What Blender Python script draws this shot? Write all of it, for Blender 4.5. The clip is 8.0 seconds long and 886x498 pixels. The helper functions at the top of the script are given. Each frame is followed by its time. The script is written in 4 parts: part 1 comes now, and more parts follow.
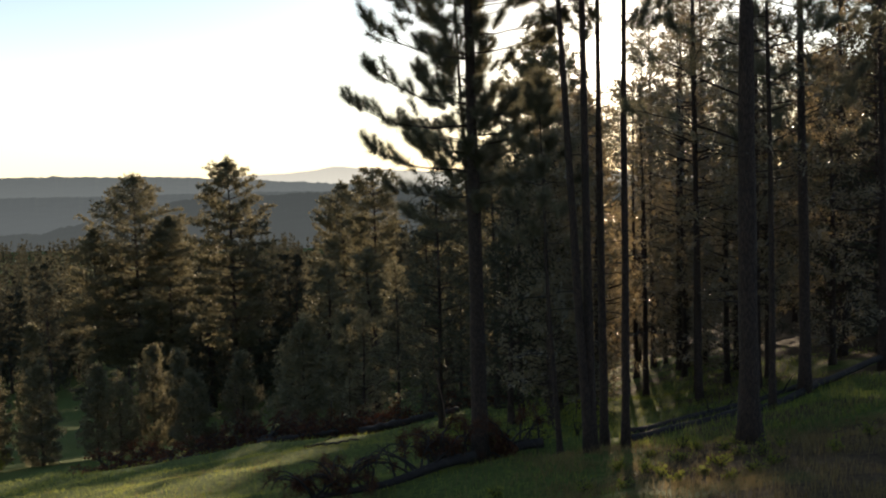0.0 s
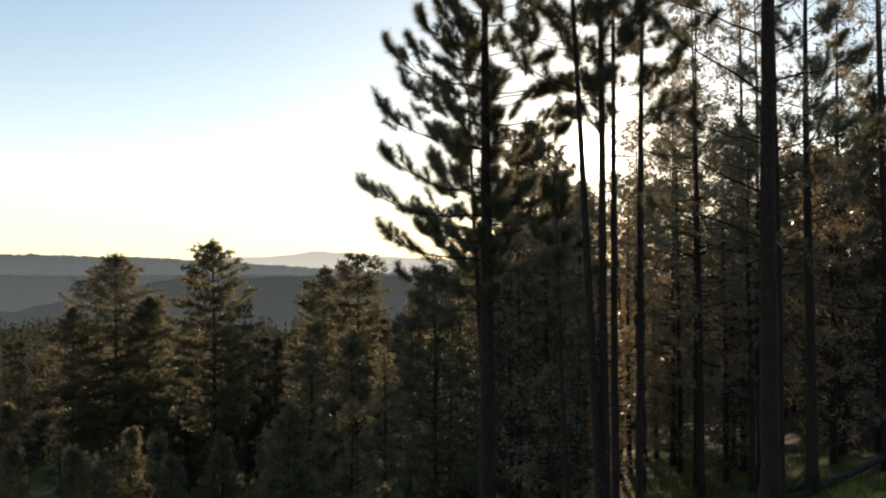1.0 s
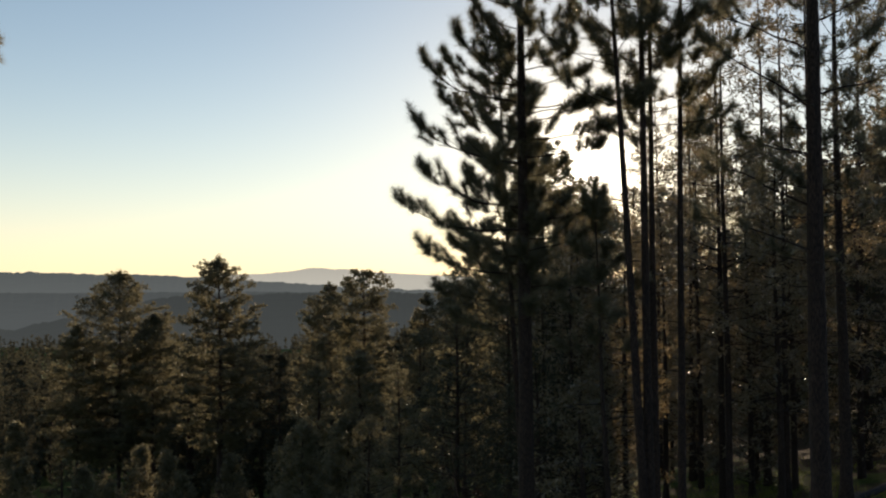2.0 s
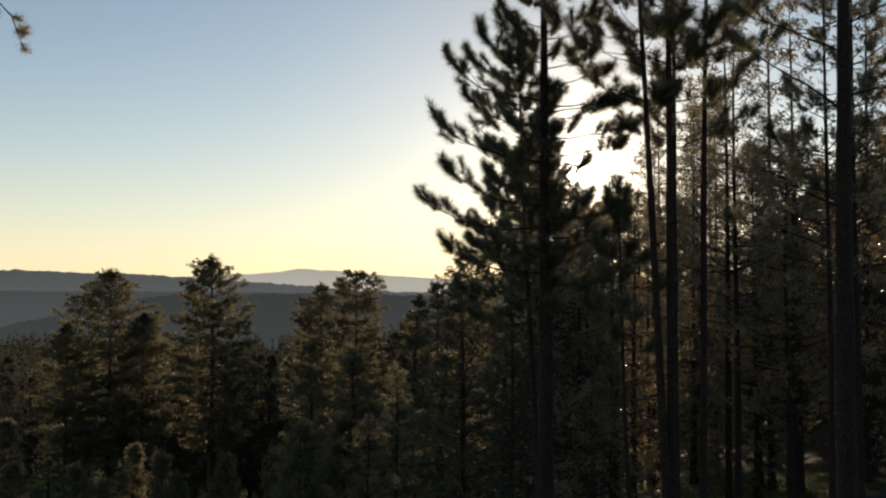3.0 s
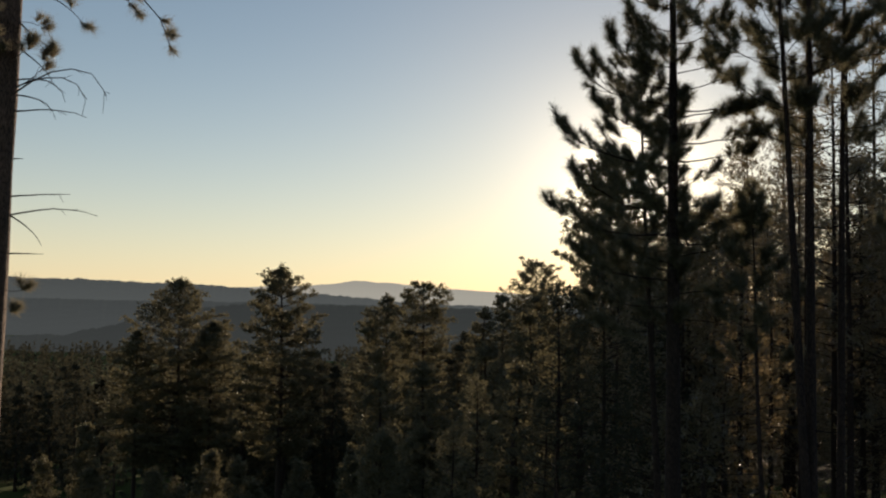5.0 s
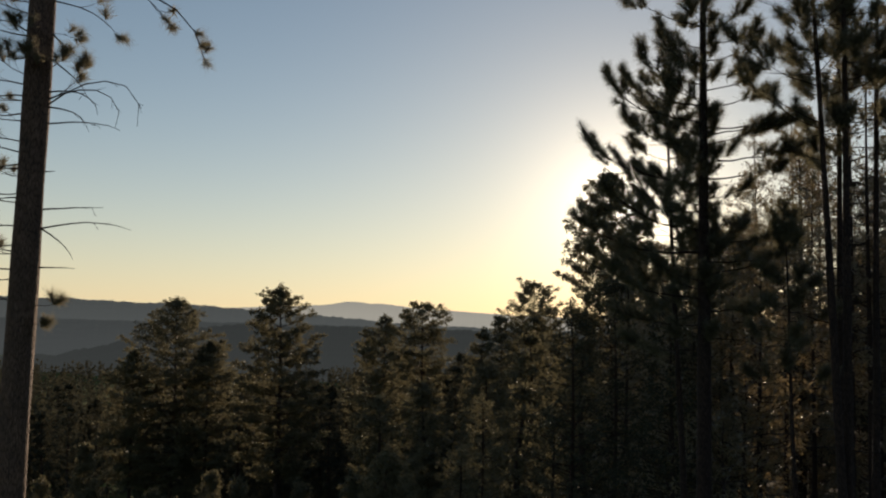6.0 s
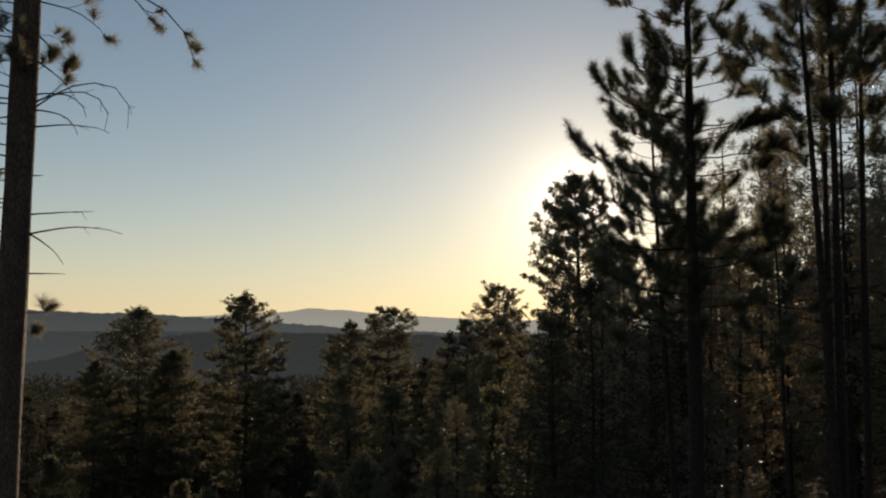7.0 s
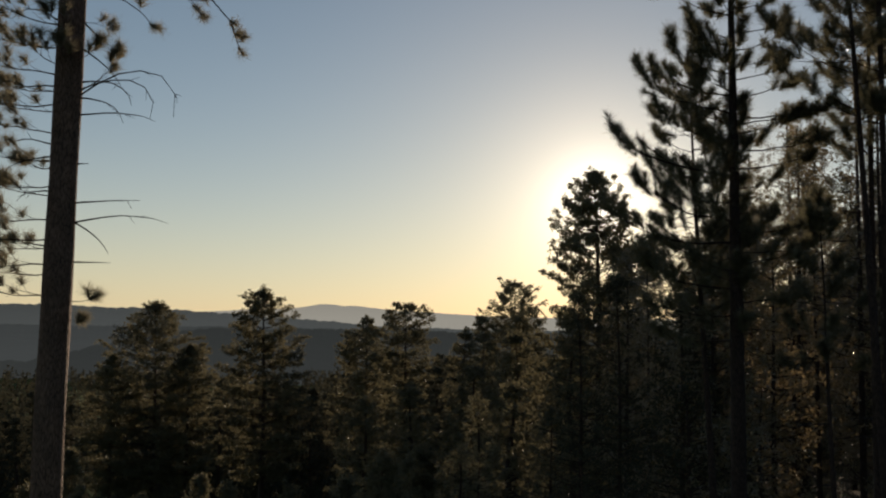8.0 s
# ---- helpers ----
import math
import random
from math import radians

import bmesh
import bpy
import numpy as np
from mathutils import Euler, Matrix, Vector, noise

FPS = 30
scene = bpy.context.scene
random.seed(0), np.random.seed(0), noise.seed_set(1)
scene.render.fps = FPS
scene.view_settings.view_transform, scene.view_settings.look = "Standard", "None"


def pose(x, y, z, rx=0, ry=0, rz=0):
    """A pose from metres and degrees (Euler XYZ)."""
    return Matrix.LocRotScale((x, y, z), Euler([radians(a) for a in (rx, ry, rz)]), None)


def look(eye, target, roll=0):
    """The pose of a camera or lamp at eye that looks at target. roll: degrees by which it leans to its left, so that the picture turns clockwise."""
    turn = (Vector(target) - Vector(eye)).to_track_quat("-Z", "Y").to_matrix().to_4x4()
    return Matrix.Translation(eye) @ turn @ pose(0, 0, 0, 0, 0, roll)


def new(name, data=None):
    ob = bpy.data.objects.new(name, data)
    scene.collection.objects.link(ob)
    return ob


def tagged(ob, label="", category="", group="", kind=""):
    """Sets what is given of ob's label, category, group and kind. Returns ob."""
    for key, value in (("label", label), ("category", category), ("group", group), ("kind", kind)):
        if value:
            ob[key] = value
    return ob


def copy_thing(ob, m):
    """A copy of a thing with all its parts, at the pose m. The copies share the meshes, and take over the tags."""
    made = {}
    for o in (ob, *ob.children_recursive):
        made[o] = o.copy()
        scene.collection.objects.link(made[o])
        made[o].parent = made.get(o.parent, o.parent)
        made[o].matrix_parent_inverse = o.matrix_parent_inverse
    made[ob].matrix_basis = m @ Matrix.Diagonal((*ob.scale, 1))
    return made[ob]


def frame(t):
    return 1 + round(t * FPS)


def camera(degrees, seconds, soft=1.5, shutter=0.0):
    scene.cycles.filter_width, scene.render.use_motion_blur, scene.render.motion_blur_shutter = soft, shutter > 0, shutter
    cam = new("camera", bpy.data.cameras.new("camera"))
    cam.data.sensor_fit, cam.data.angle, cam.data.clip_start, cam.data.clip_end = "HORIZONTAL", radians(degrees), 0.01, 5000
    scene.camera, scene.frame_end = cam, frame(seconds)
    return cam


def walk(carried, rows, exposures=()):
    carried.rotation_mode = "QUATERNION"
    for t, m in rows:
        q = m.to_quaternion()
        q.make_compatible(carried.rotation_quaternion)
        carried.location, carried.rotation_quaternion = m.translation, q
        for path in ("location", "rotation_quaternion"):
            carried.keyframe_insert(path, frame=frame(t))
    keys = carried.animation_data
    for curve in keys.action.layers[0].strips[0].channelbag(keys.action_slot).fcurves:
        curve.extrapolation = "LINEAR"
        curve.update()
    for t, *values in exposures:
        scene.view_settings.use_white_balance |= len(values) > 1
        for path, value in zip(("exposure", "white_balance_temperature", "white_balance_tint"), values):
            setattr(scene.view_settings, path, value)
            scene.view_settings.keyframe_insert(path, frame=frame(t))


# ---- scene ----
cam = camera(45.7, 8.0, soft=2.15)
# seconds, x, y, z of the eye, yaw, pitch, roll
ROWS = [
    (0.0, 0.000, 0.000, 1.700, -0.03, -2.88, 1.55),
    (0.5, -0.282, 0.103, 1.728, -1.15, -0.33, 1.53),
    (1.0, -0.557, 0.137, 1.729, -1.17, 1.86, 0.16),
    (1.5, -0.887, 0.164, 1.732, -0.97, 2.54, 0.66),
    (3.0, -1.733, 0.292, 1.642, -1.92, 2.87, -0.21),
    (3.5, -2.024, 0.307, 1.609, -1.32, 2.94, 0.08),
    (4.0, -2.313, 0.351, 1.543, -0.63, 3.09, -0.17),
    (4.5, -2.596, 0.357, 1.523, 1.11, 3.29, -0.97),
    (6.0, -3.453, 0.553, 1.426, 0.69, 4.73, -1.17),
    (6.5, -3.724, 0.630, 1.401, -0.37, 5.41, -1.63),
    (7.0, -3.934, 0.649, 1.361, -1.41, 5.01, -0.11),
    (7.5, -4.139, 0.714, 1.311, -1.07, 4.59, -0.16),
    (8.0, -4.360, 0.793, 1.297, -0.73, 4.83, -0.52),
]
# the clip's camera closes down as it tilts up into the light
EXPOSURES = [(t, stops, 6450, 14) for t, stops in ((0.0, 1.03), (0.6, 1.03), (1.2, 0.74), (1.7, 0.53), (3.0, 0.24), (4.5, 0.03), (6.0, -0.12), (8.0, -0.33))]
walk(cam, [(t, pose(x, y, z, 90 + pitch, roll, yaw)) for t, x, y, z, yaw, pitch, roll in ROWS], EXPOSURES)

# ---- sky and sun ----
SUN_UP, SUN_RIGHT = 7.06, 9.26
SUN_WAY = Vector((math.sin(radians(SUN_RIGHT)) * math.cos(radians(SUN_UP)), math.cos(radians(SUN_RIGHT)) * math.cos(radians(SUN_UP)), math.sin(radians(SUN_UP))))
world = bpy.data.worlds.new("sky")
scene.world = world
world.use_nodes = True
wn = world.node_tree.nodes
sky = wn.new("ShaderNodeTexSky")
sky.sky_type, sky.sun_disc = "NISHITA", False
sky.sun_elevation, sky.sun_rotation = radians(SUN_UP), radians(SUN_RIGHT)
sky.altitude, sky.air_density, sky.dust_density, sky.ozone_density = 1500, 1.0, 0.2, 0.7
wn["Background"].inputs["Strength"].default_value = 0.1

wl = world.node_tree.links
tc = wn.new("ShaderNodeTexCoord")
# dusty air low over the horizon, all the way round
up, low, thick = wn.new("ShaderNodeSeparateXYZ"), wn.new("ShaderNodeMath"), wn.new("ShaderNodeMath")
wl.new(tc.outputs["Generated"], up.inputs["Vector"])
low.operation, low.use_clamp, low.inputs[0].default_value = "SUBTRACT", True, 1.0
wl.new(up.outputs["Z"], low.inputs[1])
thick.operation, thick.inputs[1].default_value = "POWER", 12
wl.new(low.outputs["Value"], thick.inputs[0])
dusty = wn.new("ShaderNodeMix")
dusty.data_type, dusty.blend_type = "RGBA", "MIX"
dusty.inputs[7].default_value = (7.9, 6.1, 4.2, 1)
part = wn.new("ShaderNodeMath")
part.operation, part.inputs[1].default_value = "MULTIPLY", 0.75
wl.new(thick.outputs["Value"], part.inputs[0])
wl.new(part.outputs["Value"], dusty.inputs[0])
wl.new(sky.outputs["Color"], dusty.inputs[6])

# the bright haze round the sun: lobes that fall off with the angle from it, added to the clear sky
dot = wn.new("ShaderNodeVectorMath")
dot.operation, dot.inputs[1].default_value = "DOT_PRODUCT", SUN_WAY
wl.new(tc.outputs["Generated"], dot.inputs[0])
clip = wn.new("ShaderNodeClamp")
wl.new(dot.outputs["Value"], clip.inputs["Value"])
total = dusty.outputs[2]
for power, colour in ((22, (0.6, 0.42, 0.22)), (60, (2.0, 1.35, 0.6)), (260, (6.0, 4.8, 3.1)), (1400, (13, 12, 10)), (30000, (60, 56, 48))):
    p = wn.new("ShaderNodeMath")
    p.operation, p.inputs[1].default_value = "POWER", power
    wl.new(clip.outputs["Result"], p.inputs[0])
    x = wn.new("ShaderNodeMix")
    x.data_type, x.blend_type = "RGBA", "ADD"
    x.inputs[7].default_value = (*colour, 1)
    wl.new(p.outputs["Value"], x.inputs[0])
    wl.new(total, x.inputs[6])
    total = x.outputs[2]
wl.new(total, wn["Background"].inputs["Color"])

lamp = new("sun", bpy.data.lights.new("sun", "SUN"))
lamp.data.energy, lamp.data.angle, lamp.data.color = 4.4, radians(0.6), (1.0, 0.80, 0.55)
lamp.matrix_world = look(SUN_WAY * 200, (0, 0, 0))


# ---- materials ----
def material(name, rough=0.8):
    m = bpy.data.materials.new(name)
    m.use_nodes = True
    nt = m.node_tree
    b = nt.nodes["Principled BSDF"]
    b.inputs["Roughness"].default_value = rough
    return m, nt, b


def ramp(nt, fac, stops):
    r = nt.nodes.new("ShaderNodeValToRGB")
    while len(r.color_ramp.elements) < len(stops):
        r.color_ramp.elements.new(0.5)
    for e, (p, c) in zip(r.color_ramp.elements, stops):
        e.position, e.color = p, (*c, 1)
    nt.links.new(fac, r.inputs["Fac"])
    return r.outputs["Color"]


def noise_tex(nt, scale, detail=4, rough=0.6, stretch=None, distort=0.0):
    tc = nt.nodes.new("ShaderNodeTexCoord")
    n = nt.nodes.new("ShaderNodeTexNoise")
    n.inputs["Scale"].default_value, n.inputs["Detail"].default_value = scale, detail
    n.inputs["Roughness"].default_value, n.inputs["Distortion"].default_value = rough, distort
    if stretch:
        mp = nt.nodes.new("ShaderNodeMapping")
        mp.inputs["Scale"].default_value = stretch
        nt.links.new(tc.outputs["Object"], mp.inputs["Vector"])
        nt.links.new(mp.outputs["Vector"], n.inputs["Vector"])
    else:
        nt.links.new(tc.outputs["Object"], n.inputs["Vector"])
    return n.outputs["Fac"]


def bump(nt, b, height, strength, distance):
    bp = nt.nodes.new("ShaderNodeBump")
    bp.inputs["Strength"].default_value, bp.inputs["Distance"].default_value = strength, distance
    nt.links.new(height, bp.inputs["Height"])
    nt.links.new(bp.outputs["Normal"], b.inputs["Normal"])


def mix(nt, fac, a, b, how="MIX"):
    x = nt.nodes.new("ShaderNodeMix")
    x.data_type, x.blend_type = "RGBA", how
    for socket, value in ((x.inputs[0], fac), (x.inputs[6], a), (x.inputs[7], b)):
        if isinstance(value, bpy.types.NodeSocket):
            nt.links.new(value, socket)
        else:
            socket.default_value = value
    return x.outputs[2]


def leafy(name, dark, light, through_colour, part_through=0.45, rough=0.5, gloss=0.2):
    """Foliage: gloss and colour on the face, and light that shines through it."""
    m, nt, b = material(name, rough)
    b.inputs["Specular IOR Level"].default_value = gloss
    g, o = nt.nodes.new("ShaderNodeNewGeometry"), nt.nodes.new("ShaderNodeObjectInfo")
    c = ramp(nt, g.outputs["Random Per Island"], [(0.0, dark), (0.9, light), (1.0, (0.16, 0.11, 0.04))])
    hue = nt.nodes.new("ShaderNodeHueSaturation")
    mr = nt.nodes.new("ShaderNodeMapRange")
    mr.inputs["To Min"].default_value, mr.inputs["To Max"].default_value = 0.75, 1.25
    nt.links.new(o.outputs["Random"], mr.inputs["Value"])
    nt.links.new(mr.outputs["Result"], hue.inputs["Value"])
    nt.links.new(c, hue.inputs["Color"])
    nt.links.new(hue.outputs["Color"], b.inputs["Base Color"])
    t = nt.nodes.new("ShaderNodeBsdfTranslucent")
    t.inputs["Color"].default_value = (*through_colour, 1)
    s = nt.nodes.new("ShaderNodeMixShader")
    s.inputs["Fac"].default_value = part_through
    nt.links.new(b.outputs["BSDF"], s.inputs[1])
    nt.links.new(t.outputs["BSDF"], s.inputs[2])
    nt.links.new(s.outputs["Shader"], nt.nodes["Material Output"].inputs["Surface"])
    return m


needle_green = leafy("pine_needles", (0.07, 0.074, 0.05), (0.145, 0.14, 0.095), (0.24, 0.22, 0.14), 0.38, 0.42, 0.3)
# base colours raised somewhat to stand in for haze over the valley
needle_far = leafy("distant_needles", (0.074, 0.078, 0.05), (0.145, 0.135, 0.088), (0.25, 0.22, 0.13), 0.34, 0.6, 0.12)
needle_shiny = leafy("glinting_needles", (0.06, 0.06, 0.036), (0.12, 0.11, 0.066), (0.37, 0.28, 0.15), 0.36, 0.33, 1.0)
# backlight on the left pine's tufts is put into this paler colour
needle_lit = leafy("sunlit_needles", (0.09, 0.095, 0.068), (0.19, 0.175, 0.125), (0.32, 0.28, 0.19), 0.45, 0.5, 0.2)
needle_red = leafy("dead_needles", (0.045, 0.018, 0.011), (0.10, 0.042, 0.024), (0.12, 0.045, 0.02), 0.25, 0.7)
# canopy self-shadowing and the shade on unlit trees are put into this colour
needle_shaded = leafy("shaded_canopy", (0.04, 0.045, 0.034), (0.075, 0.077, 0.056), (0.13, 0.12, 0.08), 0.2, 0.9, 0.02)
leaf_yellow = leafy("bush_leaves", (0.06, 0.09, 0.02), (0.12, 0.15, 0.03), (0.30, 0.32, 0.05), 0.5, 0.5)
grass_green = leafy("grass_blades", (0.07, 0.10, 0.022), (0.15, 0.18, 0.045), (0.33, 0.36, 0.08), 0.45, 0.6, 0.12)
grass_straw = leafy("dry_grass", (0.10, 0.08, 0.04), (0.22, 0.17, 0.085), (0.28, 0.21, 0.10), 0.4, 0.7, 0.08)


def bark_material(name, dark, mid, light):
    m, nt, b = material(name, 0.9)
    v = nt.nodes.new("ShaderNodeTexVoronoi")
    tc, mp = nt.nodes.new("ShaderNodeTexCoord"), nt.nodes.new("ShaderNodeMapping")
    mp.inputs["Scale"].default_value = (10, 10, 1.8)
    nt.links.new(tc.outputs["Object"], mp.inputs["Vector"])
    nt.links.new(mp.outputs["Vector"], v.inputs["Vector"])
    v.feature = "DISTANCE_TO_EDGE"
    plates = ramp(nt, v.outputs["Distance"], [(0.0, dark), (0.12, mid), (0.6, light)])
    n = noise_tex(nt, 9, 5, 0.65, (1, 1, 0.35))
    c = mix(nt, 0.7, plates, ramp(nt, n, [(0.3, (0.5, 0.5, 0.5)), (0.7, (1.3, 1.2, 1.1))]), "MULTIPLY")
    nt.links.new(c, b.inputs["Base Color"])
    bump(nt, b, v.outputs["Distance"], 0.8, 0.04)
    return m


bark = bark_material("pine_bark", (0.016, 0.011, 0.009), (0.054, 0.034, 0.026), (0.10, 0.062, 0.046))
# the left trunk's sky light is put into this colour; the sapling is pale
pale_bark = bark_material("pale_pine_bark", (0.05, 0.034, 0.027), (0.19, 0.122, 0.093), (0.31, 0.205, 0.16))
dead_wood, nt, b = material("dead_wood", 0.85)
nt.links.new(ramp(nt, noise_tex(nt, 6, 6, 0.7, (1, 1, 1)), [(0.3, (0.012, 0.009, 0.008)), (0.55, (0.028, 0.021, 0.018)), (0.75, (0.07, 0.055, 0.046))]), b.inputs["Base Color"])
bump(nt, b, noise_tex(nt, 30, 4, 0.6, (1, 1, 1)), 0.6, 0.01)

soil, nt, b = material("meadow_soil", 0.95)
patch = noise_tex(nt, 0.35, 5, 0.6, (1, 1, 1))
fine = noise_tex(nt, 7, 6, 0.7, (1, 1, 1))
c1 = ramp(nt, fine, [(0.3, (0.042, 0.058, 0.016)), (0.5, (0.08, 0.105, 0.028)), (0.7, (0.14, 0.165, 0.046))])
c2 = ramp(nt, fine, [(0.3, (0.042, 0.028, 0.02)), (0.5, (0.08, 0.056, 0.035)), (0.7, (0.14, 0.105, 0.065))])
# the meadow is drier near its upper edge and bare up the right-hand slope
where = nt.nodes.new("ShaderNodeSeparateXYZ")
nt.links.new(nt.nodes.new("ShaderNodeTexCoord").outputs["Object"], where.inputs["Vector"])
total = patch
for axis, low, high, gain in (("X", 10.0, 16.0, 0.46), ("Y", 16.5, 13.5, 0.34), ("X", 3.0, -3.0, -0.28), ("X", 2.5, 6.0, 0.28)):
    dry, more = nt.nodes.new("ShaderNodeMapRange"), nt.nodes.new("ShaderNodeMath")
    for socket, value in (("From Min", low), ("From Max", high), ("To Min", 0.0), ("To Max", gain)):
        dry.inputs[socket].default_value = value
    nt.links.new(where.outputs[axis], dry.inputs["Value"])
    nt.links.new(total, more.inputs[0])
    nt.links.new(dry.outputs["Result"], more.inputs[1])
    total = more.outputs["Value"]
nt.links.new(mix(nt, ramp(nt, total, [(0.72, (0, 0, 0)), (0.86, (1, 1, 1))]), c1, c2), b.inputs["Base Color"])
bump(nt, b, fine, 1.0, 0.06)
b.inputs["Specular IOR Level"].default_value = 0.04


def ridge_material(name, wood, air, air_part, top, foot):
    """Wooded hills far off: dark forest, with the haze of miles of lit air mixed in as a glow, thicker towards the
    foot.
    """
    m, nt, b = material(name, 1.0)
    n = noise_tex(nt, 0.02, 6, 0.65, (1, 1, 1.6))
    nt.links.new(ramp(nt, n, [(0.35, tuple(v * 0.55 for v in wood)), (0.65, wood)]), b.inputs["Base Color"])
    b.inputs["Specular IOR Level"].default_value = 0.0
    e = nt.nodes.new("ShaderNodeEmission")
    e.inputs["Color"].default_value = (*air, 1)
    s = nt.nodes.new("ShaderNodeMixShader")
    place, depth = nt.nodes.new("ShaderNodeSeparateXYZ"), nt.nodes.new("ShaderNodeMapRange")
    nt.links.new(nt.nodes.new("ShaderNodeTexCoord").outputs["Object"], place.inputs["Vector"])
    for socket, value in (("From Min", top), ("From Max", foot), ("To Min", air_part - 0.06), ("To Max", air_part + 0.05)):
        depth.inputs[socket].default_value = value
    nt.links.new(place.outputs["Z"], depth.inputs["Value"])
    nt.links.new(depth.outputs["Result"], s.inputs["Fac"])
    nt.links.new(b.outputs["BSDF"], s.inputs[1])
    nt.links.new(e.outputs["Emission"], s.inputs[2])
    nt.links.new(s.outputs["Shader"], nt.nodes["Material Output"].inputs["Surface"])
    return m


# ---- mesh helpers ----
def raw_mesh(name, verts, faces):
    """A mesh from arrays: verts (n, 3) and a list of (m, 3) or (m, 4) index arrays."""
    me = bpy.data.meshes.new(name)
    verts = np.asarray(verts, dtype=np.float32)
    sizes = np.concatenate([np.full(len(f), f.shape[1], dtype=np.int32) for f in faces])
    loops = np.concatenate([np.asarray(f, dtype=np.int32).ravel() for f in faces])
    me.vertices.add(len(verts))
    me.vertices.foreach_set("co", verts.ravel())
    me.loops.add(len(loops))
    me.loops.foreach_set("vertex_index", loops)
    me.polygons.add(len(sizes))
    me.polygons.foreach_set("loop_start", np.concatenate([[0], np.cumsum(sizes)[:-1]]).astype(np.int32))
    me.update(calc_edges=True)
    return me


def smooth(me):
    me.polygons.foreach_set("use_smooth", np.ones(len(me.polygons), dtype=bool))
    return me


def part_of(name, me, mat, parent, label=""):
    me.materials.append(mat)
    ob = new(name, me)
    ob.parent = parent
    return tagged(ob, label)


def tube(points, radii, sides=7, rough=0.0, rng=None):
    """A tapering round limb along points; rough: uneven surface as a part of the radius."""
    p, r = np.asarray(points, float), np.asarray(radii, float)
    d = np.gradient(p, axis=0)
    d /= np.linalg.norm(d, axis=1, keepdims=True) + 1e-9
    ref = np.where(np.abs(d[:, 2:3]) > 0.9, np.array([[1.0, 0, 0]]), np.array([[0, 0, 1.0]]))
    a = np.cross(d, ref)
    a /= np.linalg.norm(a, axis=1, keepdims=True)
    c = np.cross(d, a)
    w = np.linspace(0, 2 * np.pi, sides, endpoint=False)
    rr = r[:, None] * np.ones(sides)
    if rough:
        rr = rr * (1 + rough * rng.normal(size=rr.shape))
    v = p[:, None] + rr[..., None] * (np.cos(w)[None, :, None] * a[:, None] + np.sin(w)[None, :, None] * c[:, None])
    n = len(p)
    i, k = np.meshgrid(np.arange(n - 1), np.arange(sides), indexing="ij")
    k2 = (k + 1) % sides
    q = np.stack([i * sides + k, i * sides + k2, (i + 1) * sides + k2, (i + 1) * sides + k], -1).reshape(-1, 4)
    v = np.concatenate([v.reshape(-1, 3), p[-1:], p[:1]])
    top, low = len(v) - 2, len(v) - 1
    ks = np.arange(sides)
    t1 = np.stack([(n - 1) * sides + ks, (n - 1) * sides + (ks + 1) % sides, np.full(sides, top)], -1)
    t2 = np.stack([(ks + 1) % sides, ks, np.full(sides, low)], -1)
    return v, q, np.concatenate([t1, t2])


def join(pieces):
    """Several (verts, quads, tris) as one."""
    vs, qs, ts, n = [], [], [], 0
    for v, q, t in pieces:
        vs.append(v), qs.append(q + n), ts.append(t + n)
        n += len(v)
    return np.concatenate(vs), [np.concatenate(qs), np.concatenate(ts)]


def unit(v):
    return v / (np.linalg.norm(v, axis=-1, keepdims=True) + 1e-9)


def needles(rng, pos, way, size, count, width, slim=True, run=1.5):
    """Brushes of needles: at each pos, round the twig's way, count slim blades; run: how far back along the twig."""
    n = len(pos)
    pos, way, size = np.repeat(pos, count, 0), np.repeat(way, count, 0), np.repeat(size, count)
    m = n * count
    side = unit(np.cross(way, rng.normal(size=(m, 3))))
    a = np.radians(rng.uniform(18, 86, m))[:, None]
    out = unit(way * np.cos(a) + side * np.sin(a) + np.array([0, 0, 0.12]))
    base = pos + way * (size * rng.uniform(-run, 0.25, m))[:, None]
    tip = base + out * (size * rng.uniform(0.65, 1.05, m))[:, None]
    flat = unit(np.cross(out, rng.normal(size=(m, 3)))) * (width / 2)
    if not slim:
        return np.stack([base + flat, tip, base - flat], 1).reshape(-1, 3), np.arange(3 * m).reshape(-1, 3)
    mid = base + out * (size * 0.3)[:, None]
    v = np.stack([base, mid + flat, tip, mid - flat], 1).reshape(-1, 3)
    return v, np.arange(4 * m).reshape(-1, 4)


def puffs(rng, pos, size, count, width, flat):
    """Round tufts of short blades, flattened to a shelf as far as flat says."""
    m = len(pos) * count
    c, s = np.repeat(pos, count, 0), np.repeat(size, count)
    d = unit(rng.normal(size=(m, 3))) * np.array([1, 1, flat])
    base = c + d * (s * rng.uniform(0.0, 0.5, m))[:, None]
    out = unit(d + 0.5 * rng.normal(size=(m, 3)) * np.array([1, 1, flat]))
    run = (s * rng.uniform(0.45, 0.85, m))[:, None]
    side = unit(np.cross(out, rng.normal(size=(m, 3)))) * (width / 2)
    v = np.stack([base, base + out * run * 0.45 + side, base + out * run, base + out * run * 0.45 - side], 1).reshape(-1, 3)
    return v, np.arange(4 * m).reshape(-1, 4)


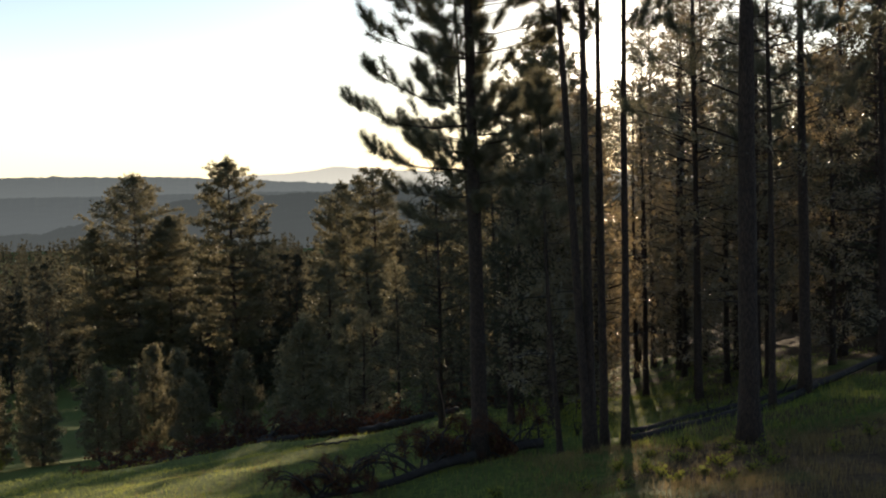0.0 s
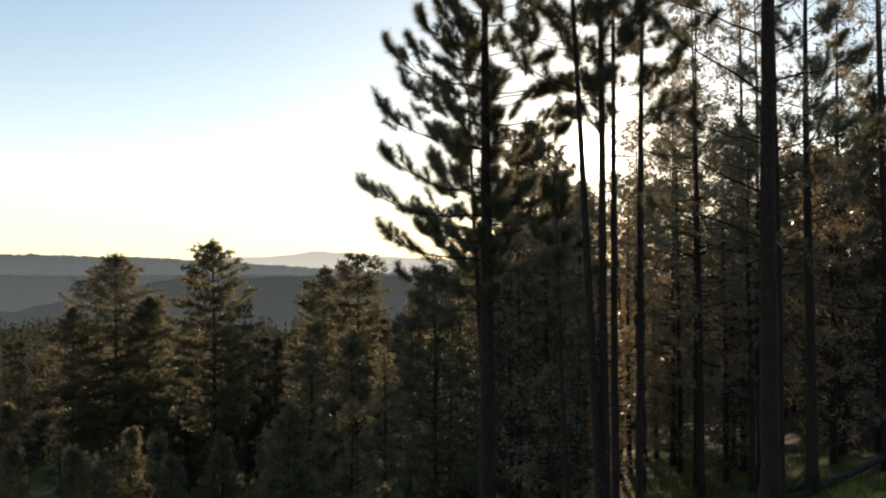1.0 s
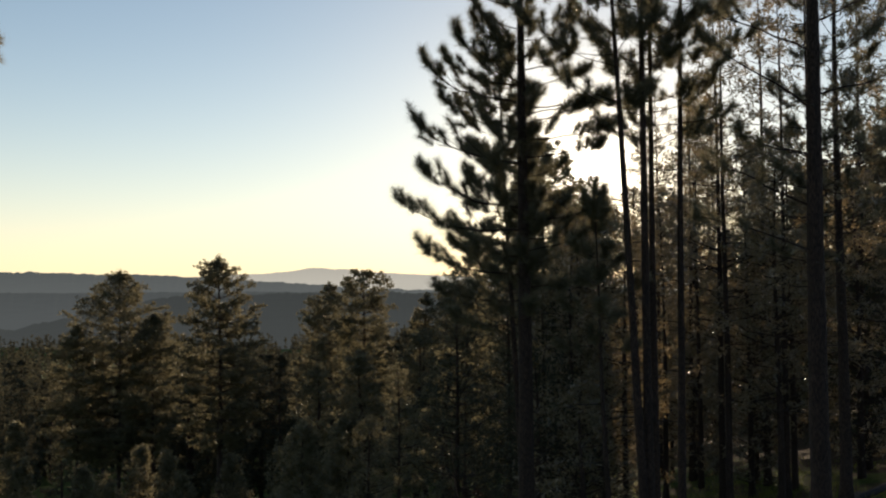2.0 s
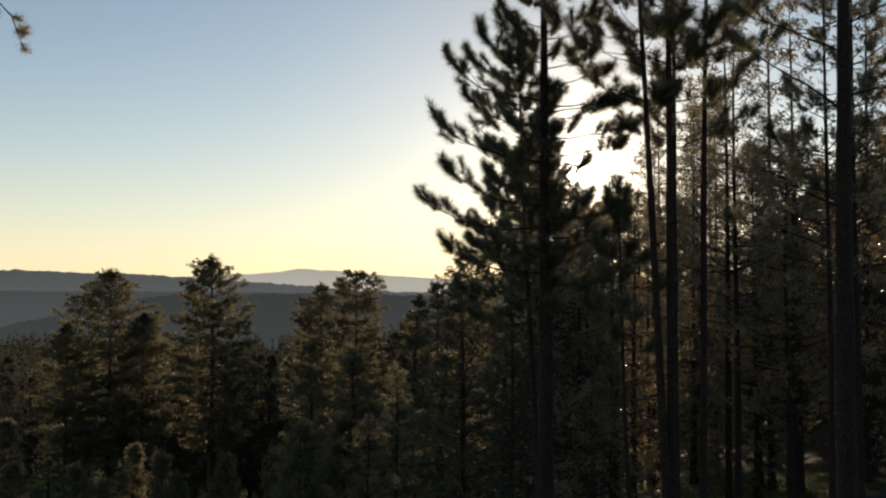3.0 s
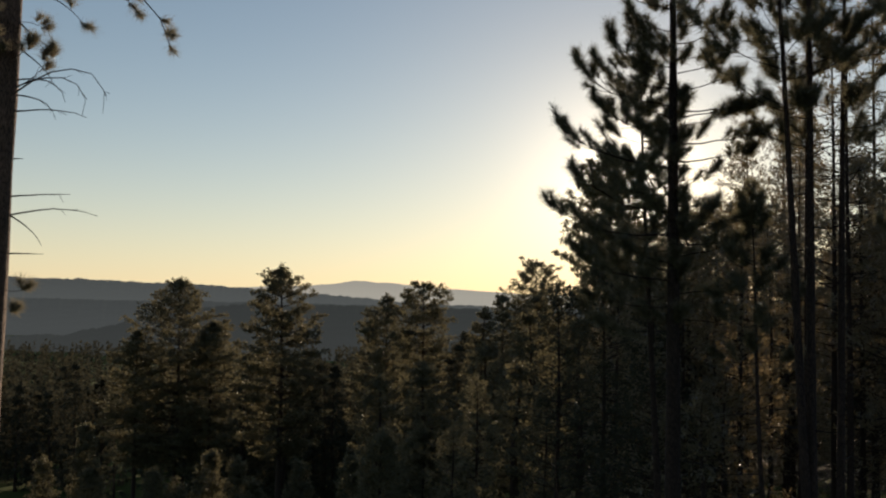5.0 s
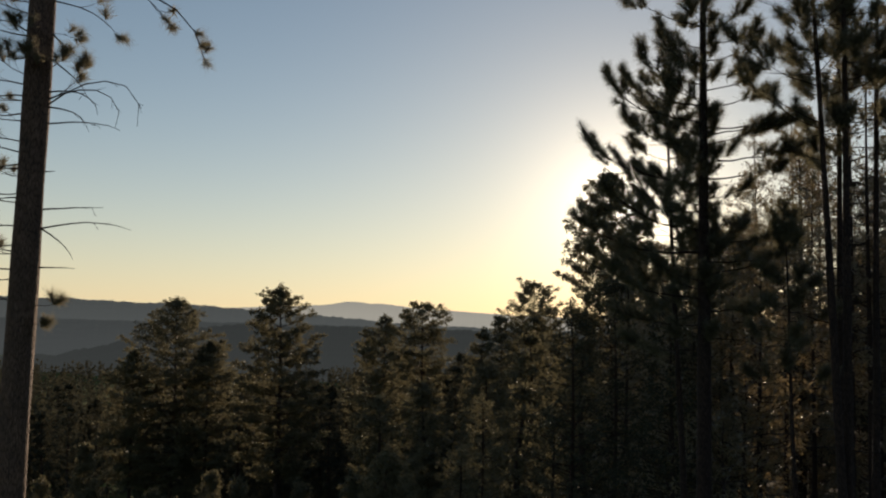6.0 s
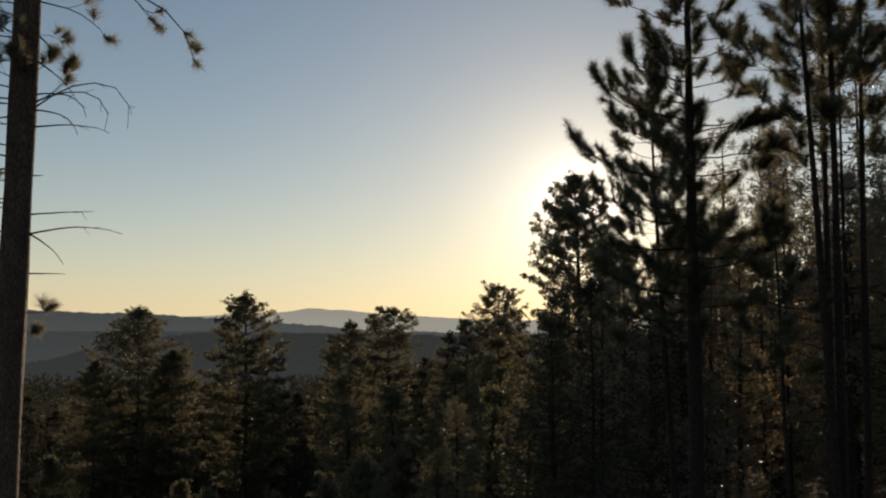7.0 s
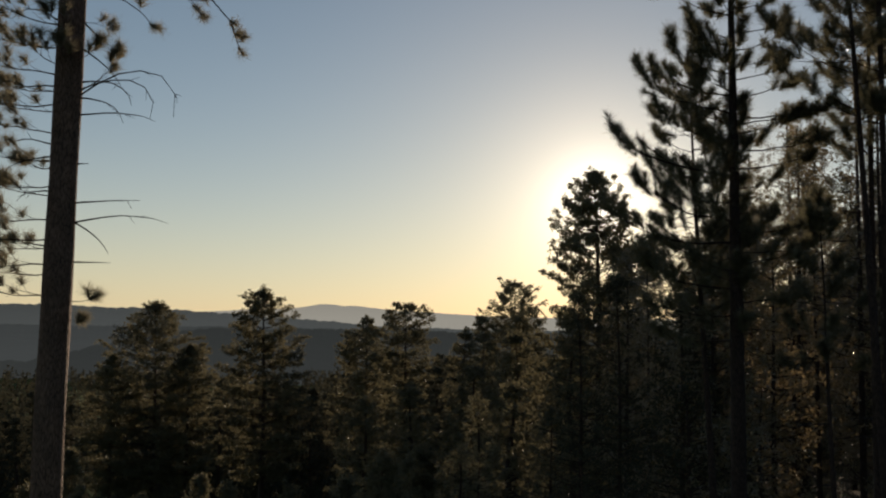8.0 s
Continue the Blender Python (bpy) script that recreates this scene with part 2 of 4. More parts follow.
# ---- ground ----
def ground_z(x, y):
    x, y = np.asarray(x, float), np.asarray(y, float)
    far = np.maximum(y - 100, 0)
    z = -0.165 * np.minimum(y, 100) - 18 * (1 - np.exp(-far / 110))
    z = z + 0.12 * 70 * np.tanh(x / 70) + 0.20 * np.log1p(np.exp(np.clip((x - 9) / 3, -30, 6))) * 3 * np.clip((y - 12) / 25, 0, 1) * np.exp(-np.maximum(y - 90, 0) / 80)
    z = z + 0.07 * np.sin(x * 0.9 + 1.3 * np.sin(y * 0.4)) + 0.05 * np.sin(y * 1.3 + x * 0.6) + 0.03 * np.sin(x * 2.7 - y * 1.9)
    edge = np.clip((y - 33.5 - 0.25 * np.sin(x * 1.7)) / 5.0, 0, 1) * np.clip((1.0 - x) / 4.0, 0, 1)
    z = z - 0.8 * edge * edge * (3 - 2 * edge)  # the meadow breaks off into a hollow
    return z + 0.6 * np.sin(x * 0.045 + 2) * np.sin(y * 0.05) * np.clip((y - 30) / 40, 0, 1)


def gz(x, y):
    return float(ground_z(x, y))


u = np.linspace(-1, 1, 210)
gx = 3 * np.sinh(8.05 * u)
gy = 12 + 3 * np.sinh(8.05 * u)
GX, GY = np.meshgrid(gx, gy, indexing="xy")
GZ = ground_z(GX, GY)
nx = len(gx)
ii, jj = np.meshgrid(np.arange(nx - 1), np.arange(nx - 1), indexing="ij")
quad = np.stack([ii * nx + jj, ii * nx + jj + 1, (ii + 1) * nx + jj + 1, (ii + 1) * nx + jj], -1).reshape(-1, 4)
me = smooth(raw_mesh("ground", np.stack([GX, GY, GZ], -1).reshape(-1, 3), [quad]))
me.materials.append(soil)
tagged(new("ground", me), "grassy hillside falling away into a wooded valley", "ground", kind="structure")


def ridge(distance, stops, tree, seed, mat, label):
    """A line of wooded hills: stops give bearing (degrees to the right) and height (degrees) of its crest."""
    rng = np.random.default_rng(seed)
    bearings = np.linspace(-40, 40, 900)
    up = np.interp(bearings, [s[0] for s in stops], [s[1] for s in stops])
    soft_noise = np.convolve(rng.random(902) - 0.5, (0.3, 0.4, 0.3), "valid")
    crest = 1.7 + distance * np.tan(np.radians(up)) + tree * soft_noise
    crest += tree * 0.15 * np.sin(bearings * 1.3 + seed) + tree * 0.1 * np.sin(bearings * 3.1)
    rows = []
    for back, drop in ((-0.30, 1.0), (-0.2, 0.55), (-0.12, 0.3), (-0.06, 0.13), (-0.02, 0.04), (0.0, 0.0), (0.06, 0.3)):
        d = distance * (1 + back)
        z = crest - drop * (crest + 60) + (tree * 0.7 * (rng.random(900) - 0.5) if 0 < drop < 1 else 0)
        rows.append(np.stack([d * np.tan(np.radians(bearings)), np.full(900, d), z], -1))
    i, k = np.meshgrid(np.arange(len(rows) - 1), np.arange(899), indexing="ij")
    q = np.stack([i * 900 + k, i * 900 + k + 1, (i + 1) * 900 + k + 1, (i + 1) * 900 + k], -1).reshape(-1, 4)
    me = raw_mesh("backdrop", np.concatenate(rows), [q])
    me.materials.append(mat)
    return tagged(new("backdrop", me), label, "hills", kind="structure")


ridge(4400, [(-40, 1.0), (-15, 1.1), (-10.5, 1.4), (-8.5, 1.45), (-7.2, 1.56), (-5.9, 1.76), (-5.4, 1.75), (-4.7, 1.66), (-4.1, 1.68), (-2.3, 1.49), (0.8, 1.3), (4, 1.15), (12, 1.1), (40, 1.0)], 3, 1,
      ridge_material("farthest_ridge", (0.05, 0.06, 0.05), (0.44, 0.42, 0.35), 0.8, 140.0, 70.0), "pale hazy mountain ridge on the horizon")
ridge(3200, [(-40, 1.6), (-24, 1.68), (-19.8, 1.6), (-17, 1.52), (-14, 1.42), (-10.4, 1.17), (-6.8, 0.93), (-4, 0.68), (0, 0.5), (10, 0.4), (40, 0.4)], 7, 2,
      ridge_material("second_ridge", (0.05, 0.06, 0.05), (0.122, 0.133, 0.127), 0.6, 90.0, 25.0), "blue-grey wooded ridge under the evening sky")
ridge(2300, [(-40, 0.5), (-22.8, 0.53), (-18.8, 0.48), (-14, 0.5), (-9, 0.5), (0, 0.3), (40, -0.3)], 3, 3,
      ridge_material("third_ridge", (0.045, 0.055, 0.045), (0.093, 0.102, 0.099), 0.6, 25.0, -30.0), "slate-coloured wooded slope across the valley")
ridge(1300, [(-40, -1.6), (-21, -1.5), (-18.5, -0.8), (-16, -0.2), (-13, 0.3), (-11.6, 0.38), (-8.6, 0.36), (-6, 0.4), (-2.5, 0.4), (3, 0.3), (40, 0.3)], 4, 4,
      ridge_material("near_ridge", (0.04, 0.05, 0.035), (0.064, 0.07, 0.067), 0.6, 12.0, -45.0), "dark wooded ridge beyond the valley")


# ---- trees ----
def limb_path(rng, start, azimuth, length, rise, curl, steps=7, wobble=0.12):
    """A bent branch: rise is its slope at the trunk, curl what it gains towards the tip (degrees)."""
    pts, p, az = [np.array(start, float)], np.array(start, float), azimuth
    for k in range(steps):
        s = (k + 0.5) / steps
        e = math.radians(rise + curl * s * s)
        az += rng.normal() * wobble
        p = p + (length / steps) * np.array([math.cos(e) * math.cos(az), math.cos(e) * math.sin(az), math.sin(e) + rng.normal() * wobble * 0.7])
        pts.append(p)
    return np.array(pts)


def along(path, s):
    k = s * (len(path) - 1)
    i = min(int(k), len(path) - 2)
    return path[i] + (path[i + 1] - path[i]) * (k - i), unit(path[i + 1] - path[i])


def branch_parts(rng, path, r0, spread, bare, tufts, size, cluster=1, fine=True):
    """Wood of a branch with its twigs, and the places of its needle brushes."""
    wood = [tube(path if fine else path[::3], np.linspace(r0, r0 * 0.25, len(path) if fine else len(path[::3])), 5 if fine else 3)]
    pos, way = [], []
    total = np.linalg.norm(np.diff(path, axis=0), axis=1).sum()
    for k in range(tufts):
        s = bare + (1 - bare) * ((k + rng.random() * 0.8) / tufts) ** 0.8
        s = min(s, 0.98)
        p, d = along(path, s)
        hand = 1 if k % 2 else -1
        side = unit(np.cross(d, np.array([0, 0, 1.0]))) * hand
        t = unit(d * rng.uniform(0.5, 1.0) + side * rng.uniform(0.3, 1.0) + np.array([0, 0, rng.uniform(0.0, 0.75 if fine else 0.35)]))
        ln = spread * total * (1.1 - s) * rng.uniform(0.5, 1.1) + 0.35 * size
        q = p + t * ln
        up = unit(t + np.array([0, 0, rng.uniform(0.15, 0.6)]))
        if fine:
            wood.append(tube(np.array([p, p + t * ln * 0.5 - np.array([0, 0, 0.02]), q]), [r0 * 0.35, r0 * 0.28, r0 * 0.15], 4))
        pos.append(q), way.append(up)
        for _ in range(cluster):
            pos.append(p + t * ln * rng.uniform(0.35, 1.0) + rng.normal(size=3) * size * (0.3 if fine else 0.55))
            way.append(unit(t + rng.normal(size=3) * 0.5 + np.array([0, 0, 0.4])))
    p, d = along(path, 1.0)
    pos.append(p), way.append(unit(d + np.array([0, 0, 0.3])))
    return wood, np.array(pos), np.array(way)


def pine(name, x, y, height, radius, crown_from, reach, seed, label, group="", gap=0.42, per=4, size=0.17, count=70, width=0.007,
         shape=0.8, rise=8.0, curl=35.0, lean=(0.0, 0.0), split=True, extra=(), dead=0, dense=4.5, bare=0.35, spread=0.3,
         leaves=None, blunt=0.12, top_z=None, sway=0.06, cluster=1, run=0.9, limbs=True, side=(0.0, 0.0), taper=0.93, spire=0.0, skin=None, puff=0.0, thin=1.0, jitter=0.3, lift=18.0):
    """A pine: trunk, branches in whorls, and brushes of needles. shape: how fast the reach shrinks towards the top."""
    rng = np.random.default_rng(seed)
    leaves = leaves or needle_green
    base = gz(x, y) - 0.12
    if top_z is not None:
        height = top_z - base
    tree = tagged(new(name), label, "tree", group)
    tree.location = (x, y, base)
    hs = np.linspace(0, 1, 22)
    ph = rng.uniform(0, 6, 2)
    axis = np.stack([lean[0] * hs * height + sway * np.sin(hs * 5 + ph[0]) * hs, lean[1] * hs * height + sway * np.sin(hs * 4 + ph[1]) * hs, hs * height], -1)
    rad = radius * (1 - hs * taper) ** 0.85 + radius * 0.45 * np.exp(-hs * height / 0.25)
    v, q, t = tube(axis, rad, 12 if split else 7, 0.05, rng)
    stem = (v, q, t)

    def trunk_at(h):
        s = h / height
        return np.array([np.interp(s, hs, axis[:, k]) for k in range(3)]), float(np.interp(s, hs, rad))

    plan = []
    h = crown_from
    while h < height - 0.15:
        s = (h - crown_from) / max(height - crown_from, 0.1)
        r = 0.1 + reach * (1 - math.exp(-((height - h) / spire) ** 1.5)) if spire else reach * ((1 - s) ** shape + blunt)
        r *= min(1.0, 0.65 + s * 2.2)
        a0 = rng.uniform(0, 6.28)
        for k in range(per):
            if rng.random() < 0.12:
                continue
            az = a0 + 6.283 * k / per + rng.normal() * 0.25
            plan.append((h + rng.uniform(-jitter, jitter) * gap, az, r * (1 + side[1] * math.cos(az - side[0])) * rng.uniform(0.65, 1.1), rise + lift * s * s + rng.normal() * 7, curl + rng.normal() * 10, dense, bare))
        h += gap * rng.uniform(0.75, 1.25)
    plan += [(h - base, math.radians(az), ln, e, c, *(own or (dense, bare))) for h, az, ln, e, c, *own in extra]
    plan.append((height * 0.975, 1.0, 0.3, 75, 10, dense, bare))
    woods, tp, tw = [], [], []
    for h, az, ln, e, c, thick, inner in plan:
        p, r = trunk_at(max(h, 0.3))
        path = limb_path(rng, p, az, ln, e, c)
        wood, pos, way = branch_parts(rng, path, thin * max(0.012, min(r * 0.4, 0.013 * ln + 0.006)), spread, inner, max(3, int(ln * thick)), size, cluster, split)
        sizes = size * rng.uniform(0.8, 1.2, len(pos))
        if split:
            bv, bf = join(wood)
            limb = part_of("branch", smooth(raw_mesh("branch", bv, bf)), bark, tree)
            nv, nf = needles(rng, pos, way, sizes, count, width, False, run)
            part_of("needles", raw_mesh("needles", nv, [nf]), leaves, limb, "brushes of long green needles")
        else:
            woods += wood if limbs else []
            tp.append(pos), tw.append(way)
    bv, bf = join([stem] + woods)
    part_of("trunk", smooth(raw_mesh("trunk", bv, bf)), skin or bark, tree)
    if not split:
        p, _ = trunk_at(height)
        for k in range(4):
            tp.append(np.array([p - np.array([0, 0, 0.7 * k * size])])), tw.append(np.array([[0, 0, 1.0]]))
        tp, tw = np.concatenate(tp), np.concatenate(tw)
        sizes = size * rng.uniform(0.75, 1.25, len(tp))
        nv, nf = puffs(rng, tp, sizes, count, width, puff) if puff else needles(rng, tp, tw, sizes, count, width, False, run)
        part_of("crown", raw_mesh("crown", nv, [nf]), leaves, tree)
    for _ in range(dead):
        h = rng.uniform(0.25, 1.0) * crown_from
        p, r = trunk_at(h)
        snag(rng, tree, p, rng.uniform(0, 6.283), rng.uniform(0.3, 1.0))
    return tree


def snag(rng, tree, p, az, ln, rise=0.0, curl=-15.0, twigs=2, r0=0.012, wobble=0.1):
    """A dead twig left on the trunk."""
    path = limb_path(rng, p, az, ln, rise, curl, 6, wobble)
    wood = [tube(path, np.linspace(r0, 0.003, len(path)), 5)]
    for _ in range(twigs):
        q, d = along(path, rng.uniform(0.4, 0.9))
        e = unit(d + rng.normal(size=3) * 0.5)
        wood.append(tube(np.array([q, q + e * 0.07, q + e * 0.13]), [0.004, 0.003, 0.002], 4))
    v, f = join(wood)
    part_of("dead_branch", smooth(raw_mesh("dead_branch", v, f)), dead_wood, tree, "bare grey dead branch")


NEAR = "pines on the near slope"
UPSWEPT = [  # height above sea of this place, way round, length, slope, curl, then tufts a metre and the bare part
    (3.95, 167, 2.35, 6, 58, 5.8, 0.2), (4.95, 193, 1.95, 4, 62, 5.8, 0.2), (5.6, 184, 1.4, 8, 55, 6.5, 0.15), (6.2, 176, 0.9, 8, 50, 6.5, 0.15), (6.55, 180, 1.4, 12, 15, 3.0, 0.6), (5.9, 200, 1.1, 8, 50, 6.5, 0.15), (5.25, 170, 1.5, 6, 55, 5.8, 0.2), (4.5, 182, 1.6, 4, 55, 5.8, 0.2),
    (3.2, 193, 1.95, 6, 45, 5.8, 0.25), (2.85, 192, 2.2, 2, 40, 5.8, 0.25), (2.1, 196, 2.0, 6, 30, 5.0, 0.3), (4.5, 150, 1.2, 10, 50, 5.0, 0.2), (5.3, 215, 0.9, 10, 50, 5.0, 0.2), (4.3, 225, 0.9, 6, 45, 5.0, 0.2), (3.5, 150, 1.3, 5, 45, 5.0, 0.2), (2.6, 155, 1.4, 4, 40, 5.0, 0.2), (3.6, 215, 1.1, 5, 45, 5.0, 0.2), (2.4, 220, 1.2, 2, 40, 5.0, 0.2),
    (6.3, 0, 0.95, -2, 60, 5.8, 0.4), (5.75, 5, 0.8, 2, 70, 5.8, 0.4), (6.0, 20, 1.1, 8, 50, 5.0, 0.4), (6.7, -5, 0.8, 0, 50, 5.8, 0.4), (4.75, -10, 1.25, 4, 8, 6.0, 0.45), (5.2, 12, 1.2, 14, 15, 6.0, 0.5), (4.45, 15, 0.6, 8, 40, 5.0, 0.4), (3.7, -8, 0.8, 10, 30, 5.8, 0.25), (3.1, 10, 0.95, 8, 30, 5.8, 0.25),
    (2.5, -15, 1.1, 5, 30, 5.8, 0.2), (1.9, 20, 1.2, 2, 30, 5.8, 0.2), (1.7, 190, 1.5, 0, 30, 5.8, 0.2), (1.3, 170, 1.4, 0, 30, 5.8, 0.2), (5.0, 60, 1.0, 10, 40, 6.0, 0.2), (4.1, 80, 1.0, 10, 40, 6.0, 0.2), (3.3, 100, 1.1, 8, 40, 5.0, 0.2), (2.2, 60, 1.2, 6, 40, 5.0, 0.2), (2.9, 40, 1.0, 6, 40, 5.0, 0.2),
    (4.3, 0, 1.6, 6, 15, 7.0, 0.4), (4.9, -6, 1.5, 0, 12, 7.0, 0.45), (4.05, 4, 1.5, 8, 20, 6.5, 0.6), (3.0, -6, 1.35, 4, 20, 7.0, 0.3), (4.6, -22, 1.1, 6, 30, 6.0, 0.35), (3.35, 28, 1.3, 0, 25, 6.5, 0.5), (2.7, 8, 1.4, 0, 25, 7.0, 0.2), (5.5, -12, 1.0, 6, 45, 6.0, 0.4),
]
LIMBS_CROOKED = [(4.2, 182, 2.0, 36, 5, 2.6, 0.45), (2.9, 187, 1.75, 24, -14, 2.6, 0.45), (2.3, 183, 1.75, 24, -10, 2.2, 0.5), (5.0, 186, 1.8, 25, 10, 2.8, 0.4), (3.6, 195, 1.2, 12, 25, 3.0, 0.4), (5.4, 5, 1.6, 22, 10, 3.0, 0.4), (4.4, -5, 1.5, 15, 20, 3.0, 0.4), (3.5, 10, 1.5, 8, 20, 3.0, 0.4), (4.8, 30, 1.4, 20, 20, 3.0, 0.4)]
BRUSH = dict(size=0.185, count=190, width=0.0075, cluster=0, run=1.35, spread=0.42, thin=0.62)
CROWN = dict(gap=0.52, per=5, bare=0.35, dense=3.3, sway=0.03)
pine("pine_tree", 0.52, 17.5, 0, 0.145, 4.4, 0.7, 11, "tall dark pine with upswept brushes against the sunset", NEAR, top_z=9.6, extra=UPSWEPT, gap=0.44, per=3, dense=6.5, sway=0.02, rise=12, curl=40, bare=0.12, dead=3, side=(3.14, 0.6), shape=0.2, **BRUSH)
pine("pine_tree", 0.70, 19.4, 0, 0.075, 5.0, 1.25, 12, "slim dark pine close behind a taller one", NEAR, top_z=6.3, lean=(-0.045, 0), gap=0.32, per=5, dense=5.0, bare=0.2, shape=0.6, sway=0.03, side=(3.14, 0.25), **BRUSH)
pine("pine_tree", 2.1, 15.6, 0, 0.075, 6.9, 1.45, 13, "thin bare-stemmed pine leaning slightly with a sparse crown", NEAR, top_z=9.0, lean=(-0.05, 0), dead=3, side=(3.1, 0.3), **CROWN, **BRUSH)
pine("pine_tree", 2.15, 15.65, 0, 0.08, 6.9, 1.3, 14, "thin dark pine stem in a close clump", NEAR, top_z=10, lean=(-0.006, 0), dead=3, **CROWN, **BRUSH)
pine("pine_tree", 2.56, 17.1, 0, 0.075, 6.9, 1.3, 15, "thin straight pine stem with a high sparse crown", NEAR, top_z=9.5, dead=3, **CROWN, **BRUSH)
pine("pine_tree", 2.78, 16.4, 0, 0.07, 6.9, 1.3, 19, "thin straight pine stem with dead twigs below its crown", NEAR, top_z=9.8, lean=(0.016, 0), dead=4, **CROWN, **BRUSH)
pine("pine_tree", 1.78, 16.6, 0, 0.05, 3.6, 0.9, 16, "thin leaning young pine stem with bare lower trunk", NEAR, top_z=3.4, lean=(-0.05, 0), dead=2, gap=0.4, bare=0.4, dense=3.2, **BRUSH)
pine("pine_tree", 4.08, 14.1, 0, 0.152, 8.0, 2.0, 17, "thick-trunked pine with crooked limbs and sparse needles", NEAR, top_z=11, dead=6, gap=0.5, per=4, bare=0.42, rise=12, curl=20, dense=3.2, extra=LIMBS_CROOKED, **BRUSH)
pine("pine_tree", 7.2, 21.0, 0, 0.125, 5.0, 2.0, 18, "dark pine trunk beside a fallen log with ragged crown", NEAR, top_z=10, dead=5, gap=0.46, per=4, bare=0.35, dense=3.6, **BRUSH)

# pines close behind, their crowns filling the air between the near stems
BEHIND = "pines standing behind the near stems"
for k, (x, y, r, top, crown, reach) in enumerate([(5.9, 24.5, 0.09, 8.5, 4.2, 1.6), (6.6, 27.5, 0.1, 9.5, 4.6, 2.0), (9.8, 23.5, 0.1, 10.5, 2.0, 2.0),
                                           (10.8, 28.5, 0.12, 10.0, 1.2, 2.4), (13.2, 31.0, 0.13, 12.0, 1.2, 2.6), (11.6, 19.0, 0.1, 10.0, 3.0, 2.0), (6.1, 19.6, 0.07, 9.0, 4.5, 1.6), (8.6, 30.0, 0.11, 11.0, 2.0, 2.3), (8.7, 44.0, 0.12, 6.6, 9.3, 1.9), (6.7, 37.0, 0.1, 5.4, 7.8, 1.6), (7.6, 25.5, 0.08, 9.4, 4.2, 1.7), (9.0, 39.5, 0.1, 10.2, 6.0, 2.6), (8.4, 42.5, 0.1, 10.4, 5.0, 2.4), (8.1, 36.2, 0.09, 8.6, 4.5, 1.8), (10.4, 42.0, 0.1, 10.8, 6.0, 2.3)]):
    # crowns far right get the needles with shade in their colour
    pine("pine_tree", x, y, 0, r, crown * (1.0 if x < 8 else 0.6), reach, 30 + k, "dark pine with a full shaggy crown, backlit by the sun", BEHIND, top_z=top, gap=0.55, per=5, count=11, width=0.036, size=0.2, dense=2.7, split=False, bare=0.35, rise=6, curl=25, spread=0.4, cluster=0, leaves=needle_shiny if x < 10.6 else needle_shaded, puff=0.9)


